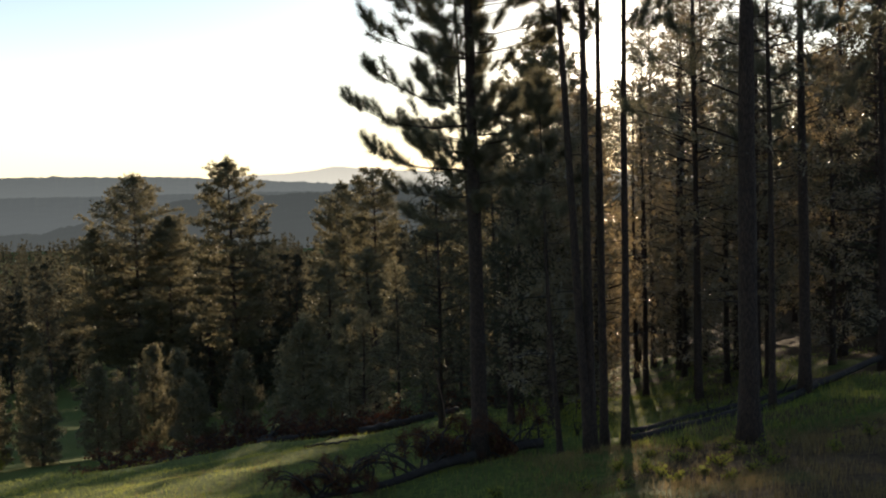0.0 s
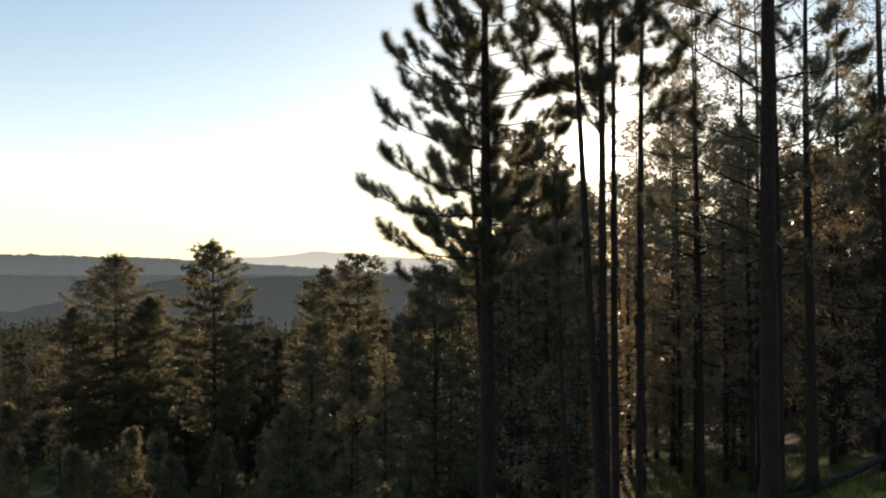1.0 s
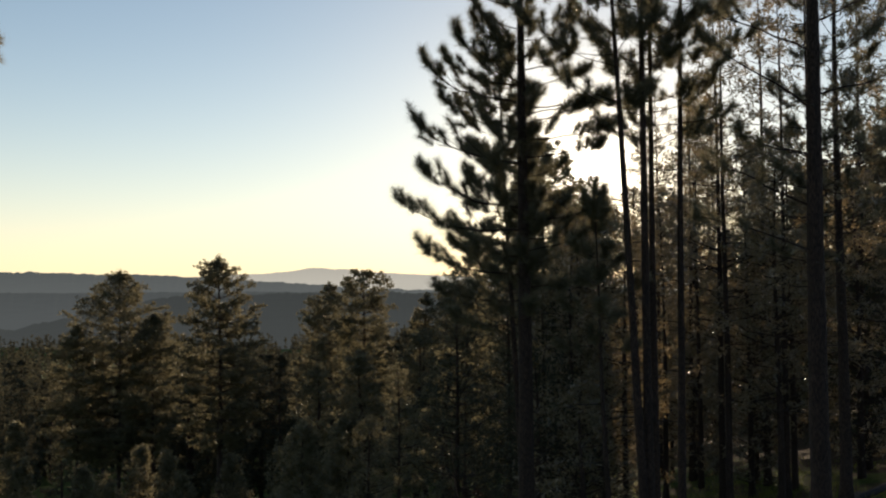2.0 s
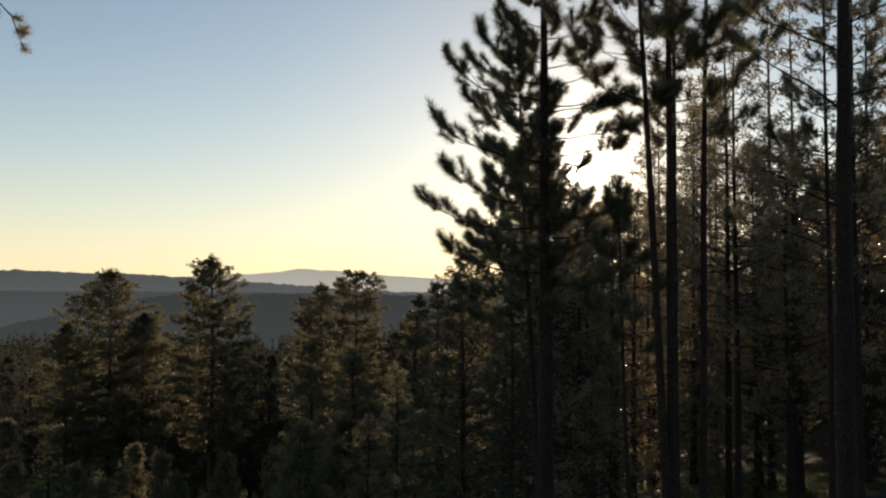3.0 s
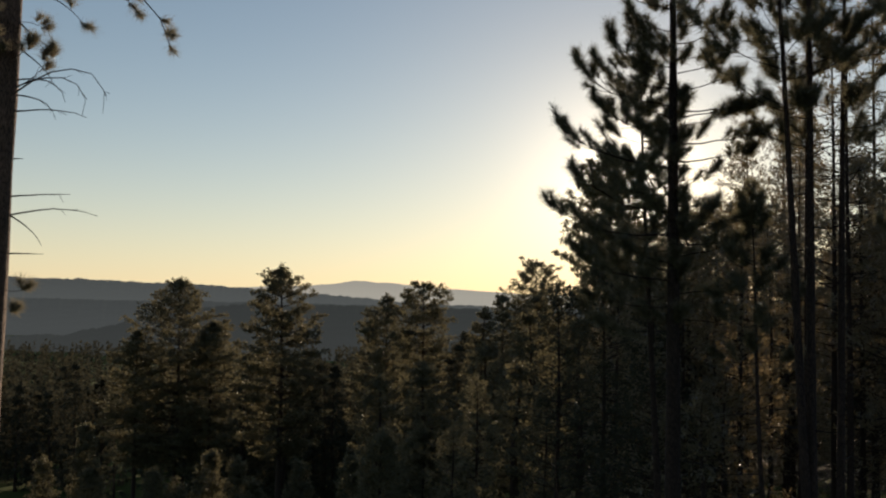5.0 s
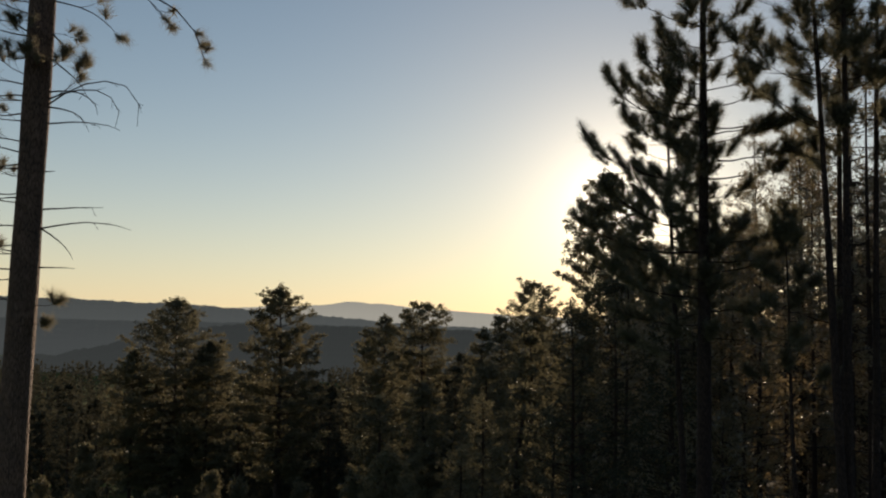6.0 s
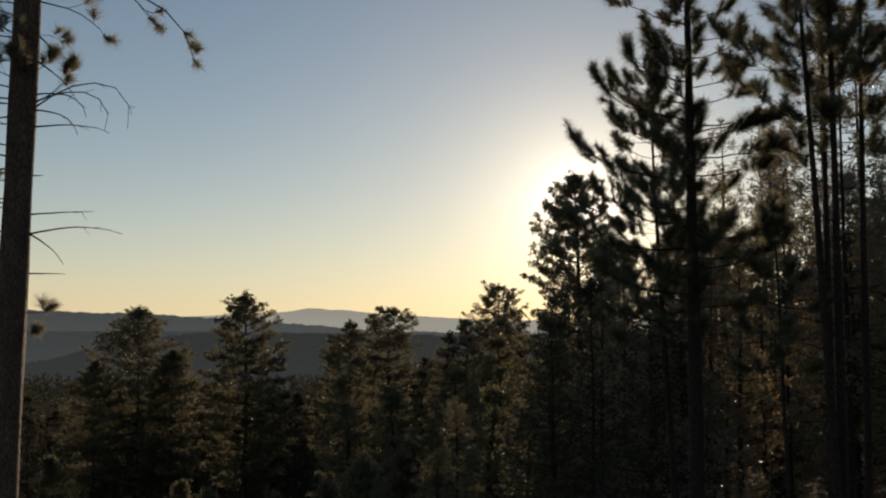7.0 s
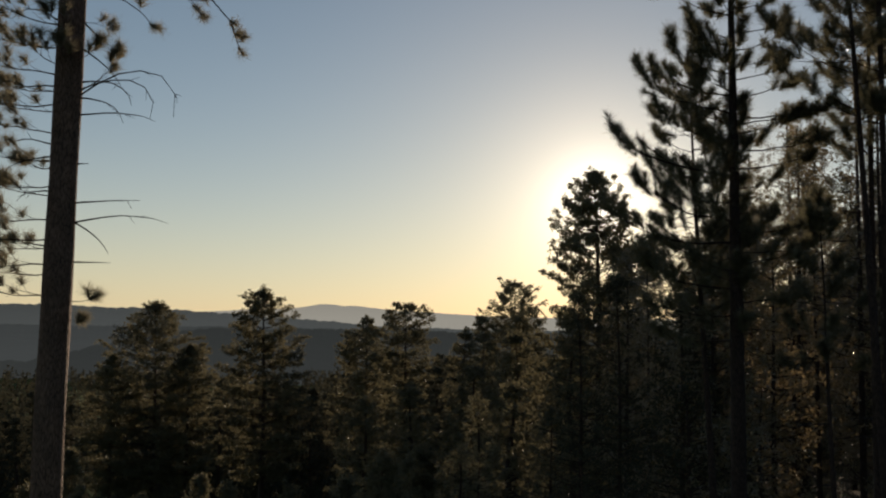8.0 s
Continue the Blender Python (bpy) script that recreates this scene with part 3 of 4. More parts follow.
def left_pine():
    rng = np.random.default_rng(5)
    x, y = -9.11, 14.05
    right = [(6.0, -5, 2.5, 5, -80, 1.6, 0.75), (6.3, 8, 1.9, 0, -60, 2.0, 0.7), (5.75, 5, 1.25, -8, -55, 3.0, 0.4), (5.9, -20, 1.4, 0, -50, 2.5, 0.5), (4.3, -6, 0.9, 28, 45, 9.0, 0.4), (4.75, -30, 0.6, 0, 60, 9, 0.3),
             (5.3, 15, 0.5, 0, -30, 5, 0.4), (1.72, 0, 0.55, -2, 20, 4, 0.7), (1.5, -20, 0.35, -10, 10, 4, 0.6), (6.6, 20, 1.9, 5, -60, 2.4, 0.5)]
    near_side = [(5.1, 250, 0.6, 10, 30, 8, 0.3), (4.75, 262, 0.5, 10, 40, 9, 0.2)]
    left = [(z, az, ln, rise, 28, 9.0, 0.2) for z, az, ln, rise in (
        (5.5, 184, 1.0, 12), (5.2, 200, 1.2, 6), (4.95, 172, 1.3, 0), (4.6, 190, 1.15, -6), (4.7, 215, 0.8, 5), (4.25, 178, 1.3, -8), (4.1, 205, 0.95, -4), (3.85, 165, 1.1, 0), (3.5, 192, 1.2, -4), (3.2, 178, 1.0, -6), (3.0, 205, 0.9, 0),
        (2.75, 170, 1.2, -6), (2.5, 190, 1.1, -6), (2.2, 178, 1.2, -8), (2.05, 205, 0.9, -4), (1.8, 168, 1.1, -6), (5.7, 160, 1.0, 5), (5.9, 195, 1.3, 5), (6.2, 175, 1.5, 5), (4.4, 150, 1.0, 0), (3.4, 150, 1.0, 0), (2.4, 155, 1.0, -4))]
    t = pine("pine_tree", x, y, 0, 0.2, 12, 1.9, 21, "tall straight pine trunk with dead twigs and needles high up", NEAR, top_z=17, skin=pale_bark, leaves=needle_lit, bare=0.3, gap=1.0, sway=0.03, lean=(0.013, 0), taper=0.35, dense=5.0, size=0.17, count=120, width=0.0065, cluster=0, run=0.45, spread=0.5, thin=0.55,
             extra=right + near_side + left)
    base = t.location.z
    for z, ln, rise, curl, twigs, az in ((4.08, 1.0, 6, -30, 2, 0.0), (2.95, 0.86, 4, -6, 2, 0.0), (2.70, 1.22, 11, -30, 2, 0.05), (2.72, 0.62, -30, -35, 0, 0.0), (2.2, 0.5, 3, -4, 0, 0.0), (4.32, 1.75, 34, -150, 4, 0.0), (4.4, 1.3, 26, -150, 3, 0.1), (4.3, 0.75, -5, -75, 2, -0.2),
                                         (4.5, 0.8, 10, -100, 2, 0.2), (3.45, 0.17, 0, 0, 0, 0.0), (4.95, 0.8, -35, -30, 1, -0.1), (5.3, 0.6, -45, 20, 1, 0.1)):
        snag(rng, t, np.array([0.15 + 0.013 * (z - base), -0.02, z - base]), az, ln, rise, curl, twigs, 0.013, 0.05)
    for z, ln, rise, curl in ((3.7, 0.55, 12, -40), (5.3, 0.75, 35, -90), (2.4, 0.4, 5, 0), (3.55, 0.7, -5, -30), (3.1, 0.5, 5, -60), (4.45, 0.8, 0, -30)):
        snag(rng, t, np.array([-0.15 + 0.013 * (z - base), 0, z - base]), 3.1, ln, rise, curl, 3, 0.012, 0.08)


left_pine()

# young pines and dense growth behind the near stems
YOUNG = "young pines on the slope"
for k, (x, y, top) in enumerate([(-0.2, 30, 2.4), (1.6, 34, 3.2), (2.3, 23.2, -0.4), (3.1, 24.6, 0.2), (1.5, 24.8, 0.3), (2.9, 30.5, 2.0), (3.0, 28, 4.2), (2.6, 38, 4.4), (4.4, 32, 4.6), (3.5, 27.2, 4.1), (4.7, 35, 4.9), (8.5, 37, 8.5), (5.0, 38.5, 5.0), (7.5, 28, 5.6), (8.6, 31, 6.2), (9.4, 38, 9.0), (11.6, 28, 6.8), (12.6, 33, 7.5), (14.5, 30, 7.5), (9.6, 26, 5.0), (1.9, 27, 2.6), (-3.2, 40, -2.8), (-2.2, 47, -1.2), (0.6, 44, -1.6), (5.0, 46, 5.5), (6.6, 52, 6.0), (13, 44, 8.0), (9.2, 44, 1.6), (8.1, 36.5, 0.3), (9.9, 50, 6.5), (9.8, 53, 3.2)]):
    # unlit trees, left and far right, get needles with shade in their colour
    pine("young_pine_tree", x, y, 0, 0.09, 0.6, 1.7, 100 + k, "dense young pine with foliage down to the grass, backlit", YOUNG, top_z=top, gap=0.42, per=6, count=8, width=0.042, size=0.2, dense=3.0, split=False, bare=0.2, shape=0.6, leaves=needle_shaded if x > 11 or (x < 2 and y < 37) else needle_shiny if x > 2 else needle_far, puff=0.8)

for k, (x, y, top, crown) in enumerate([(6.2, 36.0, 5.4, 7.6), (7.6, 40.0, 7.6, 8.6), (7.5, 33.0, 6.6, 6.4), (5.7, 30.0, 4.6, 6.1), (3.7, 25.5, 3.4, 2.4), (7.0, 24.2, 5.0, 2.2), (8.3, 27.0, 6.0, 2.2), (2.6, 26.5, 3.0, 2.0)]):
    pine("young_pine_tree", x, y, 0, 0.09, crown, 1.7, 150 + k, "slim young pine with a bushy crown on a bare stem", YOUNG, top_z=top, gap=0.38, per=6, count=8, width=0.042, size=0.2, dense=3.0, split=False, bare=0.2, shape=0.5, leaves=needle_shiny, puff=0.8)

for k, (x, y, h) in enumerate([(-20.2, 60, 5.4), (-18.6, 59, 4.6), (-17.2, 61, 6.2), (-15.4, 60, 5.6), (-14.2, 58, 4.2), (-12.2, 62, 5.2), (-26.2, 66, 9.0), (-24.6, 63, 6.5), (-28, 64, 7.0), (-6.3, 46, 5.4), (-4.6, 49, 5.6), (-5.3, 54, 5.6), (-8.6, 57, 5.0)]):
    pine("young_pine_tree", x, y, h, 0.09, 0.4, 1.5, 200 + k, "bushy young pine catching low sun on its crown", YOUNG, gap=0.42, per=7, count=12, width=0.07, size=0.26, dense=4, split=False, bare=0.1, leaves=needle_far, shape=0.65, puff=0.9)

TALL = "tall pines standing out of the valley"
for k, (x, y, top, reach, shape, crown) in enumerate([                                                (1.5, 120, 3.6, 4.2, 0.8, 4), (-0.8, 112, 2.2, 4.0, 0.8, 3), (12.0, 90, 9.0, 4.8, 0.7, 3), (17, 72, 8.0, 4.6, 0.7, 3), (4.2, 104, 3.5, 4.4, 0.7, 3),
                                                (-9.5, 84, -3.6, 3.6, 0.7, 2), (-5.5, 78, -2.2, 3.4, 0.7, 2), (-1.5, 74, -0.8, 3.4, 0.7, 2), (2.2, 82, 1.4, 3.8, 0.7, 2), (4.5, 66, 1.0, 3.4, 0.7, 1.5), (0.2, 60, -1.6, 3.0, 0.7, 1.5)]):
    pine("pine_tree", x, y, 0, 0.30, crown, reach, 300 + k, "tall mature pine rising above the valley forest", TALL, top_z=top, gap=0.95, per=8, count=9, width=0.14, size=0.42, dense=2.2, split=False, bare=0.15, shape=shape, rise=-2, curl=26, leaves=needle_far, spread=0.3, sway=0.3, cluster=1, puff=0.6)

for k, (x, y, top, reach, spire, crown) in enumerate([(-34.9, 119, 5.2, 6.8, 4.2, 8), (-30.6, 117, 0.4, 3.6, 3.0, 9), (-39.2, 118, -0.8, 4.0, 3.2, 9), (-18.75, 92.7, 5.6, 3.9, 2.7, 8), (-11.24, 118.2, 3.7, 4.2, 3.3, 7), (-6.73, 101.7, 4.5, 2.8, 1.2, 9), (6.4, 132.5, 8.6, 4.6, 2.2, 8)  ]):
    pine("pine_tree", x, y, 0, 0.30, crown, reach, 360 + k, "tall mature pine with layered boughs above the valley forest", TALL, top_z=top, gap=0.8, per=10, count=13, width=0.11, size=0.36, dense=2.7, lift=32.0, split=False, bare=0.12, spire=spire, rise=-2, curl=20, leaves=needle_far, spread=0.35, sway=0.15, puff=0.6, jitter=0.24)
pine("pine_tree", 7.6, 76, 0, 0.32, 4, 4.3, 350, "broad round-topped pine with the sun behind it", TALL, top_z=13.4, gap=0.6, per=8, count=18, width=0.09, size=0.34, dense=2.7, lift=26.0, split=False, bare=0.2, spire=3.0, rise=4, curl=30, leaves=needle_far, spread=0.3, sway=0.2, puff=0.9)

# pines on the hillside to the right, built once and copied
HILLSIDE = "pines on the dark hillside"
hill_kinds = [pine("pine_tree", 22 + 5 * k, 46 + 4 * k, 13 + 2 * k, 0.17, 1.0, 2.9, 380 + k, "dark pine on the shaded hillside", HILLSIDE, gap=0.8, per=7, count=8, width=0.13, size=0.38, dense=2.2, split=False, bare=0.2, shape=0.6, leaves=needle_shaded, puff=0.8) for k in range(2)]
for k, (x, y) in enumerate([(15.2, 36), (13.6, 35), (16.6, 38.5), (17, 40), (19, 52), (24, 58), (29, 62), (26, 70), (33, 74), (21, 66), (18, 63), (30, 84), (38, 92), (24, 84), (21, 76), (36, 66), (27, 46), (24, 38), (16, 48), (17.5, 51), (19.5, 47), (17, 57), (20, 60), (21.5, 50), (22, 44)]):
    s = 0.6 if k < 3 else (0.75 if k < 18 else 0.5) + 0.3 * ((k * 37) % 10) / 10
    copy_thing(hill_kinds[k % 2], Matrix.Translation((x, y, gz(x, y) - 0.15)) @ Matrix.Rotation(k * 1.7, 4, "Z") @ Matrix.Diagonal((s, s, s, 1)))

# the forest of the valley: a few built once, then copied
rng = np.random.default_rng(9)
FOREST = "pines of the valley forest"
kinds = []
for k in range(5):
    kinds.append(pine("pine_tree", -60 + 22 * k, 175 + 6 * k, 14.5 + 1.5 * k, 0.26, 1.5, 3.4, 400 + k, "dark pine in the thick of the valley forest", FOREST, gap=1.1, per=7, count=6, width=0.24, size=0.48, dense=1.6, split=False, bare=0.15, rise=-4, limbs=False, leaves=needle_shaded, sway=0.3, puff=0.7))
placed = [(t.location.x, t.location.y) for t in kinds]
tries = 0
while len(placed) < 150 and tries < 6000:
    tries += 1
    y = 128 + 115 * rng.random() ** 1.2
    x = rng.uniform(-0.47, 0.42) * y
    if any((x - a) ** 2 + (y - b) ** 2 < 12 for a, b in placed) or (x < -0.26 * y and y < 195):
        continue
    placed.append((x, y))
    k = len(placed) % 5
    crown_top = 1.7 - y * math.tan(radians(rng.uniform(1.8, 4.2) if x < -0.11 * y else rng.uniform(0.2, 2.2)))
    s = min(1.35, max(0.5, (crown_top - gz(x, y)) / (14.5 + 1.5 * k)))
    copy_thing(kinds[k], Matrix.Translation((x, y, gz(x, y) - 0.2)) @ Matrix.Rotation(rng.uniform(0, 6.28), 4, "Z") @ Matrix.Diagonal((max(s, 0.75), max(s, 0.75), s, 1)))

for k, (x, y) in enumerate([(24, 96), (31, 104), (38, 112), (45, 106), (18, 92), (27, 116), (35, 126), (48, 120), (42, 86), (50, 96), (20, 108), (14, 100), (33, 94), (40, 100), (46, 78), (55, 84), (28, 80), (37, 80)]):
    s = 0.85 + 0.35 * ((k * 53) % 10) / 10
    copy_thing(kinds[k % 5], Matrix.Translation((x, y, gz(x, y) - 0.2)) @ Matrix.Rotation(k * 2.1, 4, "Z") @ Matrix.Diagonal((s, s, s, 1)))

# woods too far off to count
n = 3400
wy = 225 + 700 * rng.random(n) ** 1.3
wx = rng.uniform(-0.5, 0.5, n) * wy
wz = ground_z(wx, wy)
hh = rng.uniform(11, 20, n)
per = 34
s = rng.random((n, per)) ** 0.8
ang = rng.uniform(0, 6.283, (n, per))
rr = (0.35 + 2.6 * (1 - s)) * rng.uniform(0.4, 1.0, (n, per))
c = np.stack([wx[:, None] + rr * np.cos(ang), wy[:, None] + rr * np.sin(ang), (wz + hh)[:, None] - (1 - s) * hh[:, None] * 0.85], -1).reshape(-1, 3)
m = len(c)
a = unit(rng.normal(size=(m, 3)) * np.array([1, 1, 0.5]))
b = unit(np.cross(a, rng.normal(size=(m, 3))))
sz = rng.uniform(0.6, 1.3, m)[:, None]
v = np.stack([c + a * sz, c + b * sz * 1.2, c - a * sz], 1).reshape(-1, 3)
me = raw_mesh("distant_woods", v, [np.arange(3 * m).reshape(-1, 3)])
me.materials.append(needle_shaded)
tagged(new("distant_woods", me), "dark evergreen woods covering the far valley", "forest", kind="stuff")


# ---- logs, brush and grass ----
def log(points, r0, r1, seed, label, stubs=4):
    rng = np.random.default_rng(seed)
    thing = tagged(new("fallen_log"), label, "log", "fallen logs on the slope")
    pts = np.array([(x, y, gz(x, y) + r0 * 0.5 + lift) for x, y, lift in points])
    thing.location = pts[0]
    k = np.linspace(0, len(pts) - 1, 16)
    path = np.stack([np.interp(k, np.arange(len(pts)), pts[:, i]) for i in range(3)], -1) - pts[0]
    path[:, :2] += rng.normal(size=(16, 2)) * 0.03
    path[:, 2] += rng.normal(size=16) * 0.012
    v, q, t = tube(path, np.linspace(r0, r1, 16) * rng.uniform(0.85, 1.12, 16), 11, 0.11, rng)
    part_of("trunk", smooth(raw_mesh("trunk", v, [q, t])), dead_wood, thing)
    for _ in range(stubs):
        p, d = along(path, rng.uniform(0.2, 0.95))
        snag(rng, thing, p, rng.uniform(0, 6.28), rng.uniform(0.3, 0.9), rng.uniform(10, 60), -20, 2, 0.018)
    return thing


log([(3.0, 17.6, 0), (6.2, 20.0, 0), (10.5, 24.2, 0.25)], 0.105, 0.06, 31, "long dark fallen log lying in the grass")
log([(3.2, 18.9, 0), (5.5, 20.6, 0), (7.8, 22.0, 0.05)], 0.085, 0.05, 32, "weathered fallen log beside a longer one")
log([(-10.2, 36.2, 0.1), (-8.0, 36.6, 0.2), (-6.2, 37.0, 0.5)], 0.2, 0.12, 33, "grey fallen log at the foot of young pines")
log([(-6.6, 35.9, 0.15), (-3.9, 36.3, 0.35)], 0.16, 0.09, 34, "grey fallen log in dark brush")
log([(-2.9, 34, 0), (0.4, 34.8, 0)], 0.15, 0.1, 35, "fallen log below dense young pines")
log([(8.6, 19.6, 0), (10.4, 22.6, 0.5)], 0.06, 0.03, 36, "thin grey fallen branch propped on a log", 6)
log([(-3.8, 27.2, 0.02), (-2.4, 27.6, 0.12)], 0.04, 0.02, 37, "crooked dead stick lying in the grass", 1)


def dead_top(x0, y0, x1, y1, seed):
    """The dead crown of a fallen pine, its branches arching over the grass."""
    rng = np.random.default_rng(seed)
    thing = tagged(new("fallen_branch"), "fallen dead pine top with arching bare branches", "branch")
    a, c = np.array([x0, y0, gz(x0, y0) + 0.05]), np.array([x1, y1, gz(x1, y1) + 0.12])
    thing.location = a
    path = np.stack([(c - a) * s + np.array([0, 0, 0.04 * math.sin(9 * s)]) for s in np.linspace(0, 1, 12)])
    v, q, t = tube(path, np.linspace(0.025, 0.095, 12), 8, 0.05, rng)
    part_of("trunk", smooth(raw_mesh("trunk", v, [q, t])), dead_wood, thing)
    for k in range(40):
        p, d = along(path, rng.uniform(0.12, 0.98))
        az = rng.uniform(-0.6, 3.7)
        limb = limb_path(rng, p, az, rng.uniform(0.45, 1.15), rng.uniform(35, 80), -115, 8, 0.1)
        wood = [tube(limb, np.linspace(0.022, 0.006, len(limb)), 5)]
        for _ in range(4):
            q2, d2 = along(limb, rng.uniform(0.3, 1.0))
            e = unit(d2 + rng.normal(size=3) * 0.7)
            wood.append(tube(np.array([q2, q2 + e * 0.1, q2 + e * 0.2]), [0.006, 0.004, 0.002], 4))
        v, f = join(wood)
        br = part_of("branch", smooth(raw_mesh("branch", v, f)), dead_wood, thing)
        if k % 2 == 0:
            pos = np.array([along(limb, s)[0] for s in rng.uniform(0.3, 1.0, 6)])
            nv, nf = needles(rng, pos, unit(rng.normal(size=(6, 3))), np.full(6, 0.15), 50, 0.008)
            part_of("needles", raw_mesh("needles", nv, [nf]), needle_red, br, "rust-brown dead needles")


dead_top(-2.5, 15.0, 0.4, 16.8, 41)
dead_top(-0.6, 17.2, 1.6, 17.9, 42)


def sapling(x, y, tall, lean, seed):
    """A bare young stem, pale and leaning."""
    rng = np.random.default_rng(seed)
    thing = tagged(new("sapling"), "thin pale bare sapling leaning in the shade", "sapling")
    thing.location = (x, y, gz(x, y) - 0.03)
    hs = np.linspace(0, 1, 9)
    path = np.stack([lean * hs * tall + 0.04 * np.sin(7 * hs), 0.03 * np.sin(5 * hs), hs * tall], -1)
    v, q, t = tube(path, np.linspace(0.026, 0.008, 9), 7, 0.05, rng)
    part_of("stem", smooth(raw_mesh("stem", v, [q, t])), pale_bark, thing)
    for z in (0.55, 0.68, 0.78, 0.88):
        snag(rng, thing, along(path, z)[0], rng.uniform(0, 6.28), 0.35, 45, -10, 2, 0.006)


sapling(-0.07, 28.6, 2.8, -0.12, 81)


def bush(x, y, r, seed, leaves, label, count=420, leaf=0.05):
    rng = np.random.default_rng(seed)
    thing = tagged(new("bush"), label, "bush", "brush on the slope")
    thing.location = (x, y, gz(x, y) - 0.03)
    wood, pos = [], []
    for k in range(9):
        path = limb_path(rng, (0, 0, 0), rng.uniform(0, 6.28), r * rng.uniform(0.8, 1.3), rng.uniform(40, 80), -25, 6, 0.15)
        wood.append(tube(path, np.linspace(0.012, 0.003, len(path)), 4))
        pos += [along(path, s)[0] for s in rng.uniform(0.3, 1.0, count // 9)]
    v, f = join(wood)
    part_of("stems", raw_mesh("stems", v, f), dead_wood, thing)
    p = np.array(pos) + rng.normal(size=(len(pos), 3)) * r * 0.16
    a = unit(rng.normal(size=p.shape)) * leaf
    c = unit(np.cross(a, rng.normal(size=p.shape))) * leaf * 0.5
    me = raw_mesh("leaves", np.stack([p - a, p + c, p + a, p - c], 1).reshape(-1, 3), [np.arange(4 * len(p)).reshape(-1, 4)])
    part_of("leaves", me, leaves, thing)


def brush_pile(x, y, r, seed):
    """A heap of dead boughs: crossing bare sticks with a few rusty needles left."""
    rng = np.random.default_rng(seed)
    thing = tagged(new("brush_pile"), "tangled heap of dark dead boughs at the meadow's edge", "brush", "brush heaps along the meadow's edge")
    thing.location = (x, y, gz(x, y) - 0.05)
    pos = []
    for k in range(26):
        start = (rng.normal() * r * 0.6, rng.normal() * r * 0.4, rng.uniform(0.0, 0.35) * r)
        path = limb_path(rng, start, rng.uniform(0, 6.28), r * rng.uniform(0.8, 1.6), rng.uniform(5, 60), -50, 6, 0.2)
        path[:, 2] = np.maximum(path[:, 2], 0.03)
        wood = [tube(path, np.linspace(rng.uniform(0.02, 0.05), 0.008, len(path)), 5)]
        for _ in range(5):
            q, d = along(path, rng.uniform(0.3, 1.0))
            e = unit(d + rng.normal(size=3) * 0.8)
            wood.append(tube(np.array([q, q + e * 0.16, q + e * 0.3]), [0.009, 0.007, 0.004], 4))
        v, f = join(wood)
        part_of("bough", smooth(raw_mesh("bough", v, f)), dead_wood, thing)
        pos += [along(path, t)[0] for t in rng.uniform(0.2, 1.0, 5)]
    nv, nf = puffs(rng, np.array(pos), np.full(len(pos), 0.22), 12, 0.05, 0.9)
    part_of("needles", raw_mesh("needles", nv, [nf]), needle_red, thing, "rust-brown dead needles")


for k, (x, y, r) in enumerate([(-12.4, 38.5, 1.0), (-11.2, 37.4, 1.1), (-9.8, 37.0, 1.1), (-8.4, 37.2, 1.2), (-7.2, 36.6, 1.1), (-6.0, 37.0, 1.2), (-4.8, 36.8, 1.1), (-3.6, 37.2, 1.2), (-2.4, 37.0, 1.0), (-1.2, 37.4, 1.0), (0.2, 37.8, 0.9), (1.4, 37.0, 0.8), (-5.4, 39.0, 1.4), (-2.6, 39.5, 1.4), (-8.6, 39.0, 1.4)]):
    brush_pile(x, y, r, 700 + k)
for k, (x, y, r) in enumerate([(1.0, 18.2, 0.5), (1.5, 18.8, 0.45), (2.4, 19.5, 0.6), (1.8, 20.5, 0.6), (3.0, 21.5, 0.6), (-0.4, 20.5, 0.4), (0.2, 24, 0.5)]):
    bush(x, y, r, 500 + k, leaf_yellow, "low leafy shrub glowing in the low sun", 300, 0.035)
for k, (x, y, r) in enumerate([(-17.5, 57.5, 0.9), (-16.3, 57, 0.8), (-13.0, 57, 0.9), (-8.2, 45.2, 0.7), (-5.6, 44.6, 0.7), (-3.6, 44, 0.8), (0.9, 17.6, 0.35)]):
    bush(x, y, r, 520 + k, needle_red, "rust-red dead brush at the foot of the trees", 300, 0.07)
for k, (x, y, r) in enumerate([(2.9, 13.2, 0.2), (3.3, 12.6, 0.16), (3.6, 13.6, 0.18), (3.9, 12.9, 0.2), (3.2, 14.3, 0.2), (4.0, 14.4, 0.16), (2.4, 12.8, 0.18), (4.6, 12.4, 0.2), (5.4, 13.4, 0.2), (1.6, 12.4, 0.2), (0.6, 13.4, 0.18), (-0.4, 12.9, 0.16), (2.6, 11.9, 0.14), (3.0, 12.2, 0.12), (3.5, 11.8, 0.15), (2.2, 13.6, 0.14), (3.7, 13.2, 0.13), (3.3, 13.8, 0.15), (2.7, 14.0, 0.14), (4.3, 13.5, 0.16), (2.0, 12.0, 0.13), (3.1, 11.4, 0.14), (2.5, 12.4, 0.12), (3.8, 12.2, 0.15)]):
    bush(x, y, r, 560 + k, leaf_yellow, "small leafy weed in dry grass", 170, 0.02)
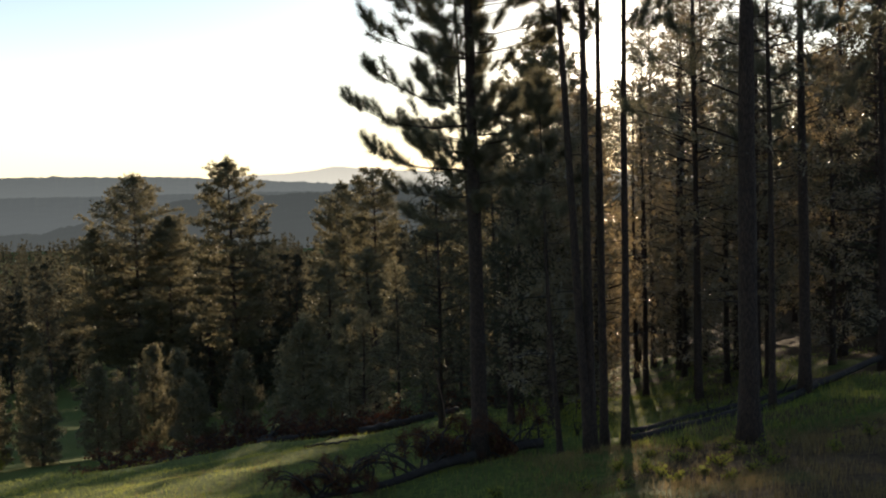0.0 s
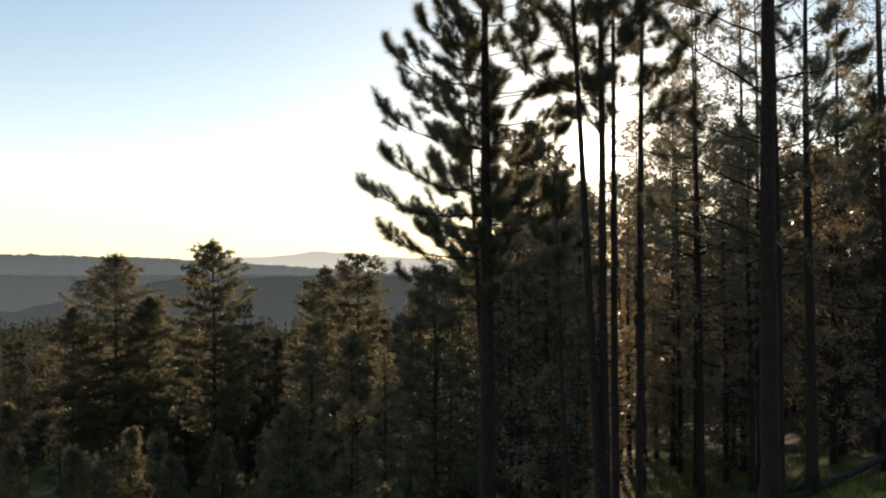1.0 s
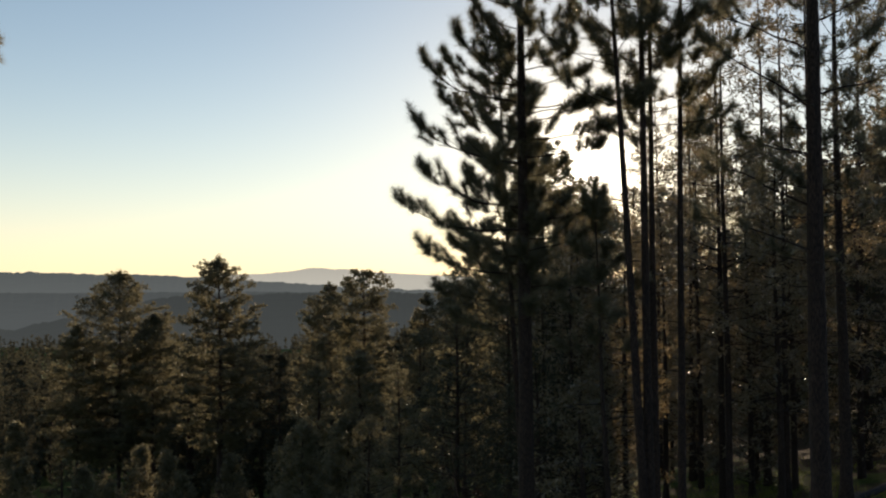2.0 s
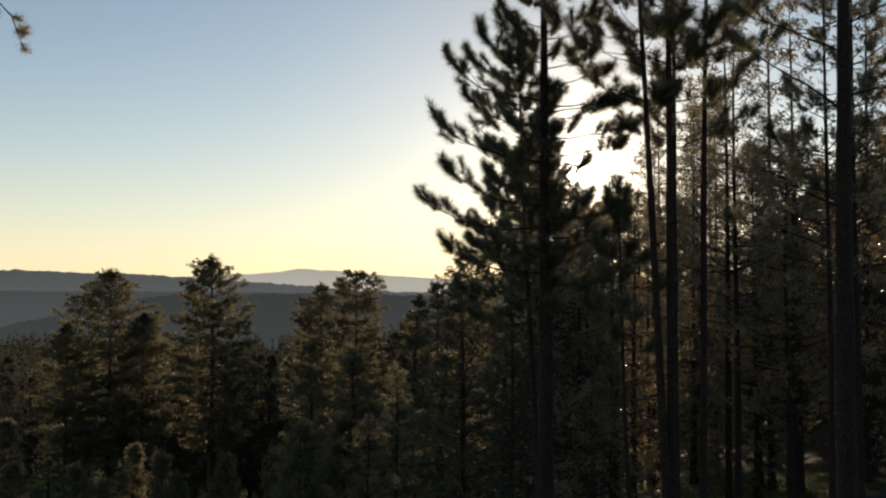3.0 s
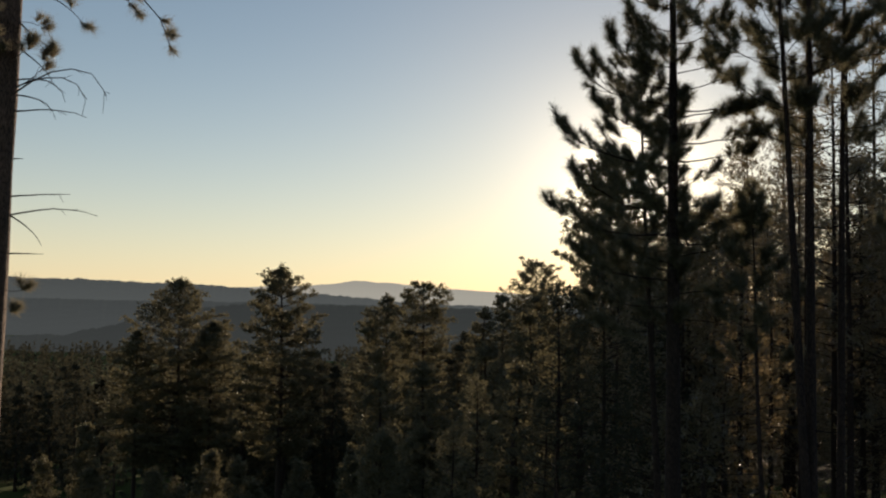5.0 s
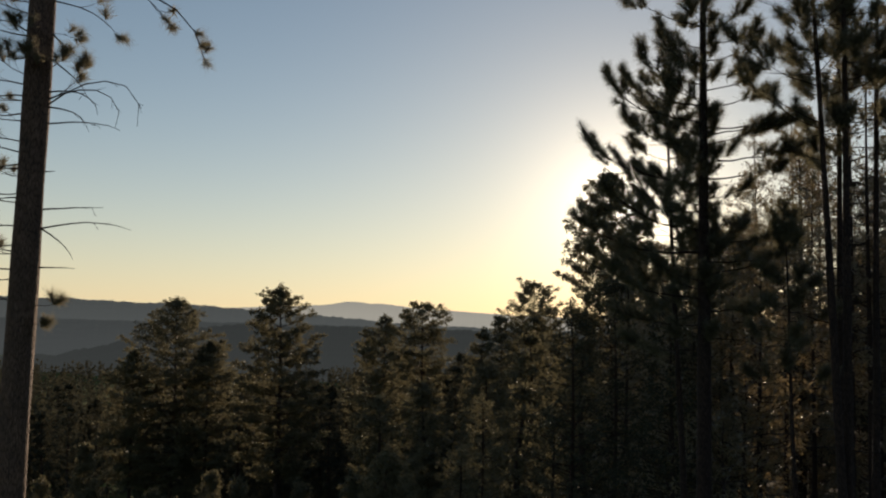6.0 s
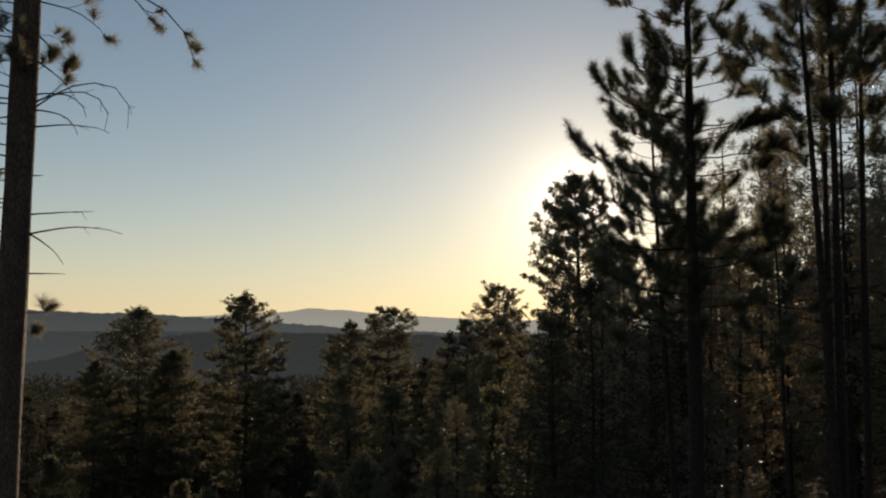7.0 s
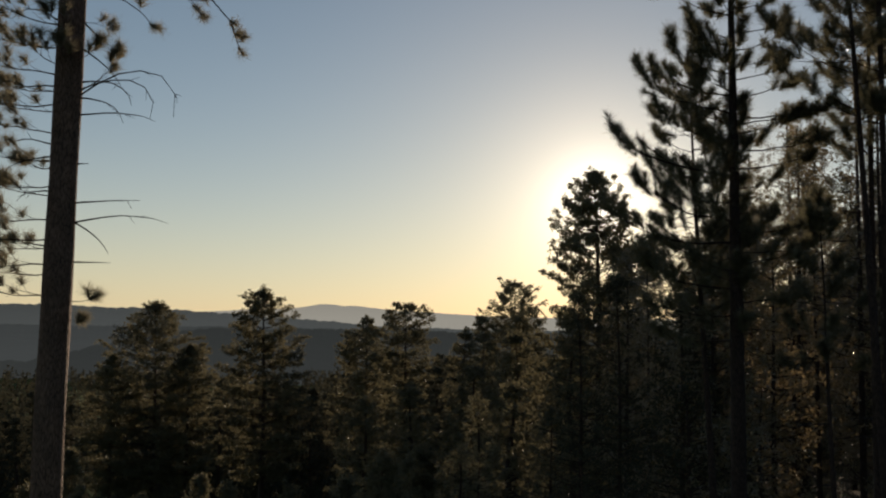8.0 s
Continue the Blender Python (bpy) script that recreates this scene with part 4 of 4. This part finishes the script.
for k, (x, y, r) in enumerate([(-26.6, 60, 1.6), (-27.8, 61, 1.4)]):
    bush(x, y, r, 540 + k, leaf_yellow, "yellow-green leafy bush lit by the sun", 900, 0.12)


def grass(name, mat, label, count, x0, x1, y0, y1, tall, width, seed, clump=0.0):
    rng = np.random.default_rng(seed)
    y = y0 + (y1 - y0) * rng.random(count) ** 1.4
    x = rng.uniform(x0, x1, count)
    if clump:
        cx, cy = rng.uniform(x0, x1, count // 25), rng.uniform(y0, y1, count // 25)
        k = rng.integers(0, len(cx), count)
        x, y = cx[k] + rng.normal(size=count) * clump, cy[k] + rng.normal(size=count) * clump
    p = np.stack([x, y, ground_z(x, y) - 0.01], -1)
    h = tall * rng.uniform(0.4, 1.2, count)
    az = rng.uniform(0, 6.283, count)
    bend = rng.uniform(0.1, 0.7, count)
    out = np.stack([np.cos(az), np.sin(az), np.zeros(count)], -1)
    side = np.stack([-np.sin(az), np.cos(az), np.zeros(count)], -1) * (width / 2)
    up = np.array([0, 0, 1.0])
    mid = p + up * (h * 0.6)[:, None] + out * (h * bend * 0.25)[:, None]
    tip = p + up * h[:, None] + out * (h * bend)[:, None]
    v = np.stack([p - side, p + side, mid + side * 0.7, tip, mid - side * 0.7], 1).reshape(-1, 3)
    k = np.arange(count)[:, None] * 5
    me = raw_mesh(name, v, [k + np.array([[0, 1, 2, 4]]), k + np.array([[4, 2, 3]])])
    me.materials.append(mat)
    tagged(new(name, me), label, "grass", kind="stuff")


grass("grass", grass_green, "short green meadow grass on the slope", 36000, -14, 1.8, 7, 30, 0.09, 0.01, 61)
grass("grass", grass_green, "patchy green grass among dry stalks", 9000, 2, 9, 16.5, 32, 0.14, 0.012, 65)
grass("grass", grass_green, "thick green grass on the slope beyond", 15000, -20, 12, 28, 60, 0.1, 0.022, 62)
grass("dry_grass", grass_straw, "tufts of dry straw-coloured grass and seed heads", 18000, 1.0, 7, 7.5, 17.5, 0.11, 0.008, 63, 0.12)
grass("dry_grass", grass_straw, "scattered dry grass tufts in the meadow", 3500, -12, 2, 9, 26, 0.16, 0.007, 64, 0.2)
